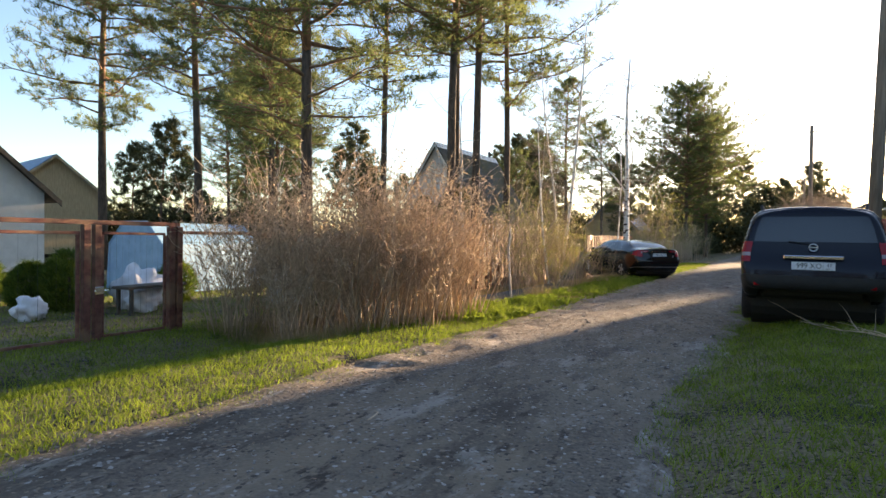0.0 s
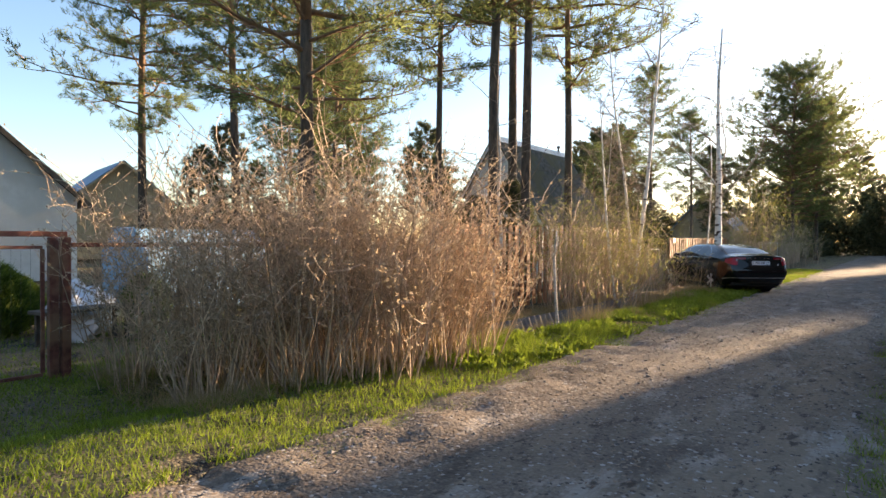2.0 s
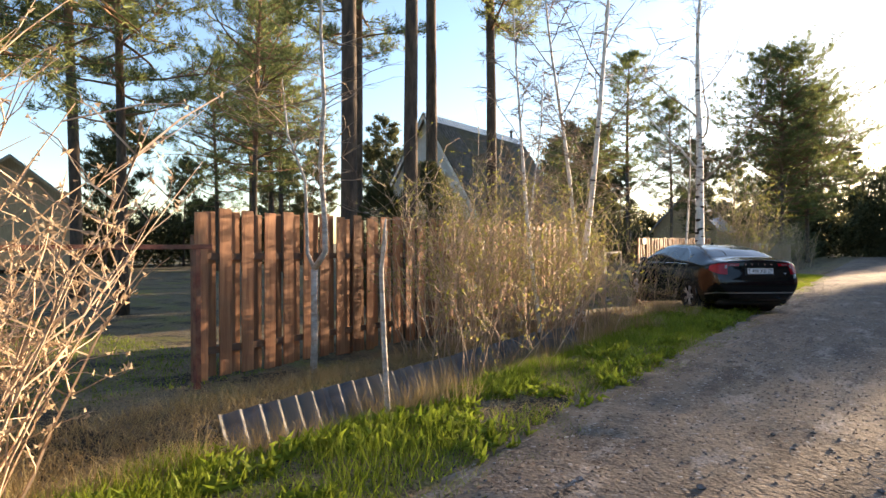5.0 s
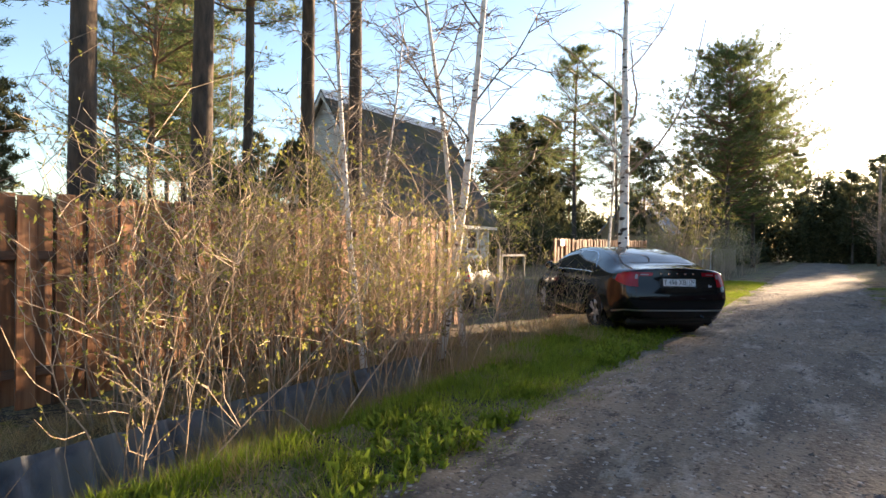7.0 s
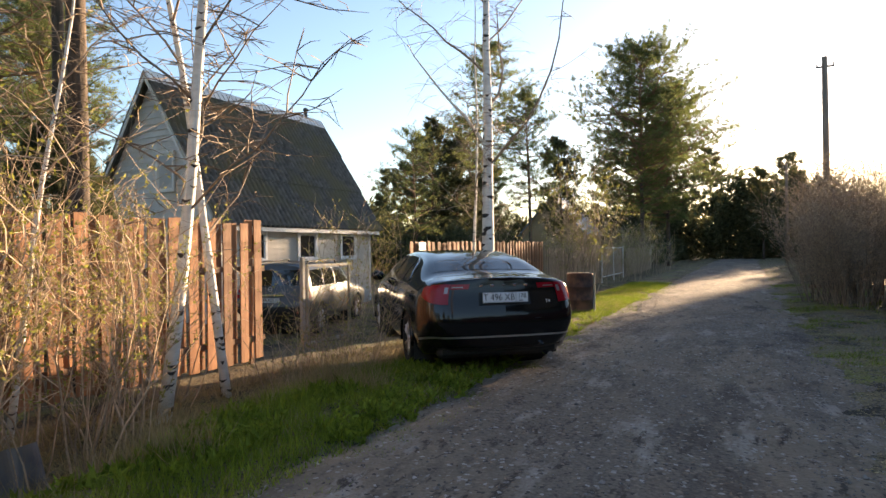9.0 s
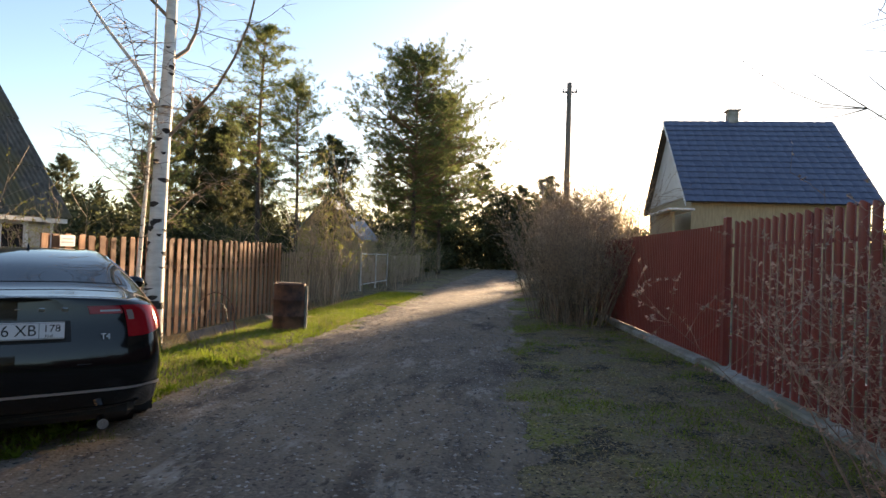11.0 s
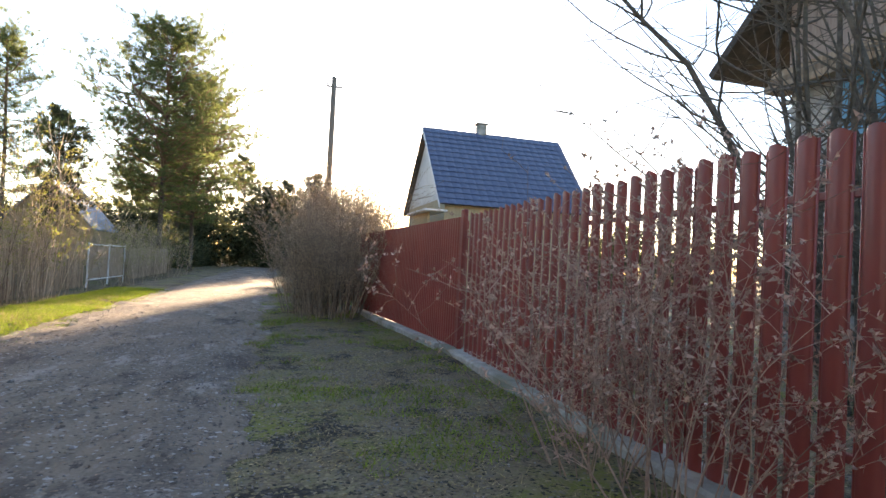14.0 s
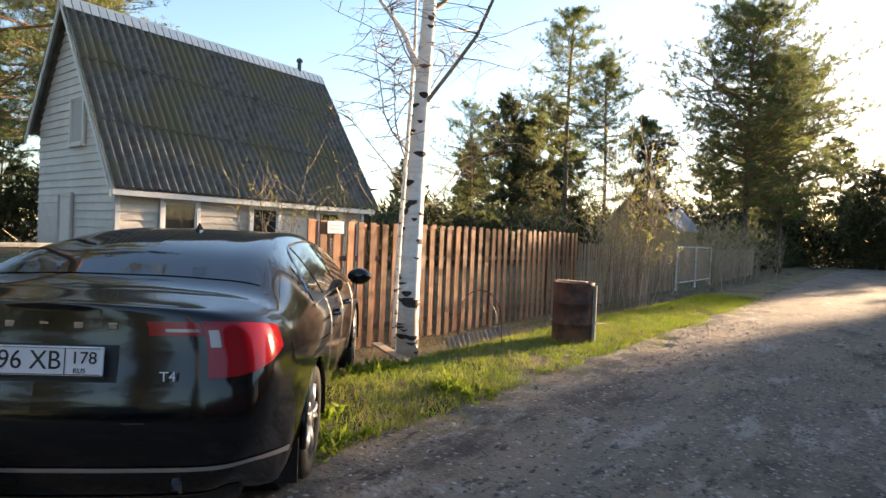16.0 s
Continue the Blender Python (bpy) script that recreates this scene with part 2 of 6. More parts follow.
M_BARK = surface("pine_bark_low", (0.05, 0.038, 0.03), (0.13, 0.095, 0.07), 11, 0.95, 1.0, stretch=(1, 1, 0.25))
M_BARK_UP = surface("pine_bark_high", (0.14, 0.08, 0.048), (0.26, 0.15, 0.085), 9, 0.9, 0.6, stretch=(1, 1, 0.3))
M_NEEDLE = leafy("pine_needle", (0.1, 0.13, 0.05), (0.19, 0.22, 0.085), 0.65, 0.45)
M_NEEDLE_FAR = leafy("far_needle", (0.065, 0.08, 0.04), (0.13, 0.13, 0.065), 0.45, 0.4)
M_JUNIPER = leafy("juniper_needle", (0.06, 0.11, 0.02), (0.15, 0.2, 0.03), 0.35, 0.35)
M_BIRCH = surface("birch_bark", (0.62, 0.6, 0.56), (0.82, 0.8, 0.76), 5, 0.7, 0.25, stretch=(1, 1, 3))
M_BIRCH_DARK = surface("birch_scar", (0.02, 0.018, 0.016), (0.07, 0.06, 0.055), 14, 0.9, 0.4)
M_RUST = surface("rusty_red_steel", (0.1, 0.03, 0.022), (0.2, 0.065, 0.045), 12, 0.75, 0.25, c3=(0.23, 0.12, 0.07), big=3)
M_BARREL = surface("rusty_barrel", (0.035, 0.02, 0.017), (0.075, 0.034, 0.026), 10, 0.75, 0.3, c3=(0.16, 0.08, 0.05), big=2.5)
M_BOARD = surface("stained_board", (0.24, 0.1, 0.048), (0.4, 0.19, 0.092), 7, 0.75, 0.25, stretch=(3, 3, 0.35), rnd=0.4)
M_RAIL = surface("fence_rail", (0.12, 0.065, 0.04), (0.2, 0.11, 0.07), 7, 0.85, 0.25, stretch=(3, 0.35, 3))
M_GREYWOOD = surface("grey_board", (0.27, 0.19, 0.125), (0.44, 0.33, 0.23), 7, 0.85, 0.3, stretch=(3, 3, 0.35), rnd=0.35)
M_RED = surface("red_picket", (0.235, 0.04, 0.034), (0.29, 0.055, 0.045), 2.5, 0.38, 0.03, rnd=0.1, coat=0.15)
M_CONC = surface("concrete", (0.28, 0.27, 0.25), (0.42, 0.41, 0.38), 9, 0.9, 0.5, c3=(0.2, 0.2, 0.15), big=1.5)
M_SLATE = surface("fibre_cement", (0.1, 0.098, 0.09), (0.2, 0.195, 0.18), 5, 0.9, 0.3, stretch=(1, 1, 1), c3=(0.17, 0.155, 0.1), big=0.8)
M_SLATE_LIGHT = surface("fibre_cement_sheet", (0.1, 0.105, 0.115), (0.17, 0.175, 0.19), 7, 0.9, 0.35, c3=(0.16, 0.16, 0.15), big=2)
M_SIDING = surface("white_siding", (0.62, 0.61, 0.58), (0.72, 0.71, 0.68), 3, 0.55, 0.05, c3=(0.6, 0.58, 0.54), big=0.6)
# The white siding again, with warm light bounced off the ground put into its colour.
M_SIDING_BOUNCE = surface("siding_warm_bounce", (0.56, 0.5, 0.42), (0.66, 0.6, 0.52), 3, 0.6, 0.05, c3=(0.5, 0.45, 0.38), big=0.6)
M_GABLE = surface("gable_boards", (0.36, 0.27, 0.225), (0.48, 0.38, 0.32), 6, 0.8, 0.2, stretch=(3, 3, 0.4))
M_TRIM = surface("white_trim", (0.72, 0.71, 0.69), (0.8, 0.79, 0.77), 6, 0.5, 0.03)
M_BRICK = surface("white_brick", (0.5, 0.48, 0.45), (0.66, 0.64, 0.6), 20, 0.85, 0.3, rnd=0.14)
M_MORTAR = surface("mortar", (0.25, 0.235, 0.21), (0.34, 0.32, 0.29), 30, 0.95, 0.3)
M_TILE = surface("blue_roof_tile", (0.06, 0.08, 0.135), (0.09, 0.115, 0.18), 4, 0.42, 0.08)
M_BLUEROOF = surface("blue_grey_roof", (0.09, 0.17, 0.26), (0.14, 0.24, 0.35), 4, 0.6, 0.1)
M_TAN = surface("tan_boards", (0.36, 0.28, 0.17), (0.48, 0.38, 0.24), 5, 0.8, 0.15, stretch=(3, 3, 0.4))
M_DARKWOOD = surface("dark_boards", (0.05, 0.04, 0.032), (0.1, 0.08, 0.06), 6, 0.8, 0.2)
# Blue frame paint, lightened to stand in for sky reflected by the panes.
M_BLUE = surface("blue_paint_sky_tint", (0.12, 0.4, 0.6), (0.17, 0.48, 0.68), 5, 0.5, 0.05)
M_TARP = surface("blue_tarp", (0.2, 0.38, 0.55), (0.3, 0.5, 0.68), 3, 0.5, 0.2)
M_COVER = surface("white_cover", (0.66, 0.67, 0.7), (0.8, 0.8, 0.82), 4, 0.7, 0.5)
M_PAINT = plain("black_car_paint", (0.004, 0.004, 0.0045), 0.1, 0.0, 0.4, 0.3)
M_SUVPAINT = plain("dark_blue_car_paint", (0.004, 0.006, 0.014), 0.22, 0.0, 0.22, 0.15)
M_SILVER = plain("grey_car_paint", (0.09, 0.1, 0.11), 0.35, 0.5, 0.5, 0.6)
M_TRIMBLACK = surface("black_plastic", (0.012, 0.012, 0.012), (0.02, 0.02, 0.02), 30, 0.6, 0.1)
M_TYRE = surface("tyre_rubber", (0.012, 0.012, 0.012), (0.03, 0.028, 0.026), 20, 0.85, 0.2)
M_ALLOY = plain("alloy", (0.62, 0.62, 0.63), 0.3, 0.9)
M_CHROME = plain("chrome", (0.8, 0.8, 0.8), 0.12, 1.0)
M_LAMP = plain("red_lamp", (0.33, 0.006, 0.012), 0.1, 0.0, 0.3, 0.2)
M_LAMP_W = plain("clear_lamp", (0.3, 0.22, 0.22), 0.1, 0.3, 0.5, 0.5)
M_PLATE = plain("plate_white", (0.72, 0.73, 0.75), 0.35)
M_INK = plain("plate_ink", (0.012, 0.012, 0.014), 0.5)
M_CARGLASS = plain("tinted_glass", (0.01, 0.013, 0.016), 0.04, 0.0, 0.8, 0.0)
M_DARKGLASS = plain("window_glass", (0.02, 0.024, 0.028), 0.06, 0.0, 0.7)
M_CURTAIN = plain("net_curtain", (0.5, 0.52, 0.52), 0.8)
M_POLE = surface("weathered_pole", (0.16, 0.12, 0.09), (0.26, 0.2, 0.15), 8, 0.9, 0.3, stretch=(2, 2, 0.2))
M_WIRE = plain("wire", (0.09, 0.09, 0.09), 0.6)
M_SIGNBLUE = plain("sign_blue_grey", (0.35, 0.4, 0.45), 0.6)

# ---- ground and lane ----
def step(a, b, x):
    k = min(1.0, max(0.0, (x - a) / (b - a)))
    return k * k * (3 - 2 * k)


def yard_level(u):
    return float(np.interp(u, [0, 6, 14, 27, 60, 90], [-0.05, -0.05, -0.2, -0.42, -0.3, 0]))


def ground_z(u, v):
    """The height of the ground beside the lane."""
    bump_ = 0.03 * noise.noise(Vector((u * 0.7, v * 0.7, 0))) + 0.012 * noise.noise(Vector((u * 3.1, v * 3.1, 5)))
    if v < -0.2:
        d = yard_level(u)
        lined = step(11.3, 12.2, u) * (1 - step(18.2, 19.5, u))
        ditch = (d - 0.12) * step(-1.6, -2.4, v) * (1 - step(-2.8, -3.5, v))
        cut = -0.36 * step(-1.15, -1.95, v) * (1 - step(-2.42, -2.6, v)) - 0.1 * step(-2.42, -2.6, v) * (1 - step(-2.9, -3.6, v))
        z = ditch * (1 - lined) + cut * lined + d * step(-2.9, -3.6, v) + 0.02 * step(-0.2, -0.9, v) * (1 - step(-1.2, -2, v))
        return z + bump_
    if v > 2.2:
        return -0.05 + 0.065 * step(2.2, 4.2, v) + 0.025 * max(0.0, min(v - 3.1, 4)) + 0.17 * step(3.1, 4.0, v) * (1 - step(12.5, 17, u)) + bump_ * (0.3 + 0.7 * step(2.2, 3.4, v))
    return -0.05 + bump_ * 0.3


def axis_steps(near0, near1, fine, mid0, mid1, coarse):
    xs = list(np.arange(mid0, near0, coarse)) + list(np.arange(near0, near1, fine)) + list(np.arange(near1, mid1, coarse))
    return [-1500, -600, -250, -120] + xs + [mid1 + 30, mid1 + 80, mid1 + 200, 700, 1600]


us, vs_ = axis_steps(-2, 40, 0.3, -30, 90, 1.5), axis_steps(-5, 8, 0.2, -45, 40, 1.5)
g = Geo()
g.v = [(v, u, ground_z(u, v) if abs(u) < 100 and abs(v) < 60 else 0.0) for u in us for v in vs_]
nv = len(vs_)
g.f = [(i * nv + j, i * nv + j + 1, (i + 1) * nv + j + 1, (i + 1) * nv + j) for i in range(len(us) - 1) for j in range(nv - 1)]
setting("ground", g, M_GROUND, place(0, 0), "uneven grassy soil with moss and bare patches", True)

g = Geo()
ru = list(np.arange(-25, 0, 0.5)) + list(np.arange(0, 34, 0.1)) + list(np.arange(34, 45, 0.25)) + list(np.arange(45, 170, 2.0))
rv = [k * 0.1 - 1.0 for k in range(56)]


def road_z(u, v):
    left = 0.0 + 0.26 * noise.noise(Vector((u * 0.5, 3, 0))) + 0.16 * noise.noise(Vector((u * 2.3, 9, 0)))
    right = 2.95 + 0.42 * noise.noise(Vector((u * 0.4, 17, 0))) + 0.22 * noise.noise(Vector((u * 2.1, 21, 0)))
    e = min(v - left, right - v)
    e += 0.55 * noise.noise(Vector((u * 1.9, v * 1.9, 31))) + 0.4 * noise.noise(Vector((u * 5.3, v * 5.3, 36)))
    ruts = -0.02 * math.exp(-((v - 0.75) / 0.3) ** 2) - 0.02 * math.exp(-((v - 2.25) / 0.3) ** 2)
    return 0.03 * min(1, max(-3, e / 0.45)) + ruts + 0.015 * noise.noise(Vector((u * 1.2, v * 1.2, 2))) + 0.006 * noise.noise(Vector((u * 6, v * 6, 7)))


g.v = [(v, u, road_z(u, v)) for u in ru for v in rv]
nv = len(rv)
g.f = [(i * nv + j, i * nv + j + 1, (i + 1) * nv + j + 1, (i + 1) * nv + j) for i in range(len(ru) - 1) for j in range(nv - 1)]
setting("road", g, M_ROAD, place(0, 0), "worn unpaved lane of packed grey-brown gravel and dirt", True)


# ---- fences ----
def board_fence(name, ends, spacing, board_w, top, material, label, group="", rows=(0.35, 1.45), two=True, thick=0.022, jitter=0.02, seed=1, gap_skip=()):
    """Upright boards nailed on both sides of two rails, with posts."""
    rnd = random.Random(seed)
    (u0, v0, b0), (u1, v1, b1) = ends
    length = math.hypot(u1 - u0, v1 - v0)
    turn = -math.degrees(math.atan2(v1 - v0, u1 - u0))
    base = thing(name, place(u0, v0, 0, turn), label, "fence", group)
    g = Geo().box(-board_w / 2, board_w / 2, -thick / 2, thick / 2, 0, 1, 0.004)
    me = g.mesh("board", material)
    n = int(length / spacing) + 1
    for k in range(n):
        if k in gap_skip:
            continue
        y = k * spacing
        f = y / length
        bz, tz = b0 + (b1 - b0) * f, top[0] + (top[1] - top[0]) * f + rnd.uniform(-jitter, jitter)
        side = 0.035 if (k % 2 == 0 or not two) else -0.035
        m = pose(side, y + rnd.uniform(-0.01, 0.01), bz + rnd.uniform(0, 0.05), rnd.uniform(-0.5, 0.5), 0, 90 + rnd.uniform(-2, 2))
        part("board", me, material, base, m=m @ Matrix.Diagonal((1, 1, tz - bz, 1)))
    for r in rows:
        z0, z1 = b0 + r, b1 + r
        g = Geo()
        g.add([(-0.022, 0, z0 - 0.04), (0.022, 0, z0 - 0.04), (0.022, length, z1 - 0.04), (-0.022, length, z1 - 0.04),
               (-0.022, 0, z0 + 0.04), (0.022, 0, z0 + 0.04), (0.022, length, z1 + 0.04), (-0.022, length, z1 + 0.04)],
              [(0, 3, 2, 1), (4, 5, 6, 7), (0, 1, 5, 4), (1, 2, 6, 5), (2, 3, 7, 6), (3, 0, 4, 7)])
        part("rail", g, M_RAIL, base)
    k = 0.0
    while k <= length + 0.1:
        f = k / length
        bz = b0 + (b1 - b0) * f
        g = Geo().box(-0.12, -0.055, k - 0.04, k + 0.04, bz - 0.1, bz + 1.7, 0.005)
        part("post", g, M_RAIL, base)
        k += 2.5
    return base


board_fence("board_fence", ((13.0, -4.35, -0.18), (23.2, -4.6, -0.3)), 0.157, 0.165, (1.77, 1.88), M_BOARD,
            "reddish-brown board fence with boards on both sides of its rails", seed=3)
board_fence("board_fence", ((26.8, -4.0, -0.42), (35.8, -4.0, -0.45)), 0.128, 0.134, (1.55, 1.62), M_BOARD,
            "stained brown board fence in sunlight behind a birch", seed=5)
board_fence("picket_fence", ((36.0, -4.0, -0.4), (44.8, -4.0, -0.3)), 0.16, 0.085, (1.35, 1.45), M_GREYWOOD,
            "weathered grey wooden picket fence with narrow slats", two=False, seed=7)
board_fence("picket_fence", ((51.5, -4.0, -0.3), (62.0, -4.0, -0.2)), 0.17, 0.09, (1.3, 1.35), M_GREYWOOD,
            "weathered grey picket fence half hidden by bare shrubs", two=False, seed=9)
board_fence("picket_fence", ((33.75, 5.25, 0.0), (33.75, 3.75, 0.0)), 0.13, 0.08, (1.6, 1.5), M_DARKWOOD,
            "dark old wooden fence behind a bare shrub", two=False, seed=11)

# red metal picket fence on a concrete footing
rf = thing("metal_picket_fence", place(16.5, 5.9), "glossy red-brown metal picket fence on a low concrete footing", "fence")
g = Geo()
prof = [(k_ * 1.24, h_) for k_, h_ in ((-0.058, 0.0), (-0.052, 0.005), (-0.047, 0.004), (-0.038, 0.014), (-0.022, 0.021), (0.0, 0.023), (0.022, 0.021), (0.038, 0.014), (0.047, 0.004), (0.052, 0.005), (0.058, 0.0))]
topz = lambda x: 1.0 - 0.035 * (x / 0.067) ** 2 * 0.5
nn = len(prof)
for d in (0.0, -0.002):
    g.v += [(x, y + d, 0) for x, y in prof] + [(x, y + d, 0.985) for x, y in prof] + [(x * 0.96, y + d, topz(x)) for x, y in prof]
for s in range(2):
    o = s * 3 * nn
    for r in range(2):
        for j in range(nn - 1):
            q = (o + r * nn + j, o + r * nn + j + 1, o + (r + 1) * nn + j + 1, o + (r + 1) * nn + j)
            g.f.append(q if s == 0 else tuple(reversed(q)))
picket = g.mesh("picket", M_RED, True)
RF_LEN = 10.2
for k in range(int(RF_LEN / 0.178)):
    y = k * 0.178
    part("picket", picket, M_RED, rf, m=pose(-0.024, y, 0.17, 0, 0, 90) @ Matrix.Diagonal((1, 1, 1.85 + 0.01 * math.sin(k * 1.7), 1)))
for z in (0.55, 1.72):
    part("rail", Geo().box(-0.02, 0.02, -0.2, RF_LEN, z - 0.02, z + 0.02, 0.003), M_RED, rf)
for k in range(4):
    y = k * 2.67 + 0.3
    part("post", Geo().box(0.022, 0.082, y - 0.03, y + 0.03, 0.1, 2.0, 0.004), M_RED, rf)
g = Geo().box(-0.075, -0.005, 10.21, 10.33, 0.17, 2.09, 0.006)
part("post", g, M_RED, rf, "taller red square post")
g = Geo()
fy = [k * 0.5 for k in range(23)]
g.v = [(x + 0.012 * noise.noise(Vector((x * 9, y, z * 5))), y - 0.3, z + (0.012 * noise.noise(Vector((y * 1.3, x, 1))) if z > 0 else 0)) for y in fy for x, z in ((-0.2, -0.2), (-0.19, 0.14), (-0.17, 0.165), (0.14, 0.165), (0.15, -0.2))]
g.f = [(i * 5 + j, (i + 1) * 5 + j, (i + 1) * 5 + j + 1, i * 5 + j + 1) for i in range(22) for j in range(4)] + [(0, 1, 2, 3, 4), (114, 113, 112, 111, 110)]
setting("footing", g, M_CONC, place(16.5, 5.9), "low weathered concrete footing under a red fence")

# the solid ribbed stretch of the red fence, bending towards the lane
SF_TURN, SF_LEN = 4.7, 6.7
sf = thing("sheet_fence", place(26.87, 5.9, 0, SF_TURN), "red-brown ribbed sheet-metal fence on a concrete footing", "fence")
for k in range(3):
    g = Geo()
    y0 = k * 2.24
    ys = [y0 + 0.005 + 0.0925 * j + d for j in range(24) for d in (0.0, 0.028, 0.046, 0.074)]
    xs = [-0.03, -0.03, -0.048, -0.048] * 24
    tops = [2.0 - 0.05 * (y / SF_LEN) for y in ys]
    for off in (0.0, 0.003):
        g.v += [(x + off, y, z) for x, y in zip(xs, ys) for z in (0.17,)] + [(x + off, y, z) for x, y, z in zip(xs, ys, tops)]
    n = len(ys)
    g.f = [(j, j + 1, n + j + 1, n + j) for j in range(n - 1)] + [(3 * n + j, 3 * n + j + 1, 2 * n + j + 1, 2 * n + j) for j in range(n - 1)] + [(n + j, n + j + 1, 3 * n + j + 1, 3 * n + j) for j in range(n - 1)]
    part("sheet", g, M_RED, sf)
for z in (0.55, 1.7):
    part("rail", Geo().box(-0.022, 0.018, 0, SF_LEN, z - 0.02, z + 0.02, 0.003), M_RED, sf)
for k in range(4):
    part("post", Geo().box(0.02, 0.08, k * 2.2 + 0.03, k * 2.2 + 0.09, 0.1, 1.95, 0.004), M_RED, sf)
g = Geo()
g.v = [(x + 0.012 * noise.noise(Vector((x * 9, y, z * 5 + 3))), y, z + (0.014 * noise.noise(Vector((y * 1.3, x, 7))) if z > 0 else 0)) for y in [k * 0.45 for k in range(16)] for x, z in ((-0.22, -0.2), (-0.21, 0.14), (-0.19, 0.165), (0.14, 0.165), (0.15, -0.2))]
g.f = [(i * 5 + j, (i + 1) * 5 + j, (i + 1) * 5 + j + 1, i * 5 + j + 1) for i in range(15) for j in range(4)] + [(0, 1, 2, 3, 4), (79, 78, 77, 76, 75)]
setting("footing", g, M_CONC, place(27.3, 5.87, 0, SF_TURN), "low weathered concrete footing under a red fence")

# rusty garden gate
gate = thing("garden_gate", place(4.9, -4.0, -0.06), "rusty red-brown steel garden gate with mesh infill, closed", "gate")
for y, dx in ((0.0, 0.0), (-0.14, 0.0), (1.07, 0.0), (1.18, 0.02)):
    part("post", Geo().box(dx - 0.045, dx + 0.045, y - 0.045, y + 0.045, 0, 1.53, 0.006), M_RUST, gate)
leaf = Geo()
for z in (0.06, 1.42):
    leaf.box(-0.018, 0.018, 0.07, 0.97, z - 0.018, z + 0.018, 0.003)
for y in (0.07, 0.97):
    leaf.box(-0.018, 0.018, y - 0.018, y + 0.018, 0.078, 1.402, 0.003)
part("gate_leaf", leaf, M_RUST, gate)
part("lintel", Geo().box(-0.03, 0.03, -2.6, 1.2, 1.532, 1.59, 0.004), M_RUST, gate)
leaf = Geo()
for z in (0.06, 1.42):
    leaf.box(-0.02, 0.02, -2.4, -0.22, z - 0.02, z + 0.02, 0.003)
for y in (-2.4, -0.24):
    leaf.box(-0.02, 0.02, y - 0.02, y + 0.02, 0.082, 1.398, 0.003)
part("gate_leaf", leaf, M_RUST, gate)
part("latch", Geo().box(0.045, 0.075, -0.05, 0.06, 0.62, 0.72, 0.005).tube([(0.06, -0.06, 0.67), (0.06, 0.12, 0.67)], 0.01, 6), M_CHROME, gate, "worn steel latch")
wires = Geo()
for k in range(11):
    wires.tube([(0, 0.09 + 0.086 * k, 0.08), (0, 0.09 + 0.086 * k, 1.4)], 0.0012, 3)
    wires.tube([(0, -2.38 + 0.21 * k, 0.08), (0, -2.38 + 0.21 * k, 1.4)], 0.0012, 3)
part("wire_infill", wires, M_WIRE, gate)
rail = thing("wire_fence", place(6.15, -4.02, -0.06), "old red steel rail and posts overgrown by bare shrubs", "fence")
part("rail", Geo().box(-0.025, 0.025, 0, 6.8, 1.42, 1.47, 0.004), M_RUST, rail)
for k in range(3):
    part("post", Geo().box(-0.03, 0.03, 2.2 * k + 2.2, 2.2 * k + 2.26, -0.1, 1.418, 0.004), M_RUST, rail)


# ---- houses ----
def siding(g, x, y0, y1, z0, z1, face=1, pitch=0.17):
    """Lapped boards on a wall that stands across x, its face towards +x or -x; a flat wall behind."""
    z = z0
    while z < z1 - 0.01:
        t = min(z + pitch, z1)
        a, b = x + face * 0.034, x + face * 0.004
        g.add([(a, y0, z), (a, y1, z), (b, y1, t), (b, y0, t), (x, y0, z), (x, y1, z)], [(0, 1, 2, 3), (4, 5, 1, 0)])
        z = t


def window(parent, m, w, h, glass, frame_mat, curtain=False, bars=1, depth=0.06, fw=0.09):
    """A window with casing, sill and panes; it faces local +x, centred on local y, sill at z 0."""
    wn_ = new("window")
    wn_.parent, wn_.matrix_basis = parent, m
    wn_.empty_display_size = 0.1
    g = Geo()
    g.box(0, depth, -w / 2 - fw, -w / 2, -fw, h + fw, 0.005).box(0, depth, w / 2, w / 2 + fw, -fw, h + fw, 0.005)
    g.box(0, depth, -w / 2, w / 2, h, h + fw, 0.005).box(0, depth + 0.02, -w / 2, w / 2, -fw, 0, 0.005)
    part("frame", g, frame_mat, wn_)
    for k in range(bars + 1):
        y0, y1 = -w / 2 + k * w / (bars + 1), -w / 2 + (k + 1) * w / (bars + 1)
        s = Geo().box(0.012, 0.04, y0, y0 + 0.035, 0, h, 0.003).box(0.012, 0.04, y1 - 0.035, y1, 0, h, 0.003)
        s.box(0.012, 0.04, y0 + 0.035, y1 - 0.035, 0, 0.04, 0.003).box(0.012, 0.04, y0 + 0.035, y1 - 0.035, h - 0.04, h, 0.003)
        part("sash", s, frame_mat, wn_)
        part("pane", Geo().box(0.016, 0.022, y0 + 0.035, y1 - 0.035, 0.04, h - 0.04), glass, wn_)
    return wn_


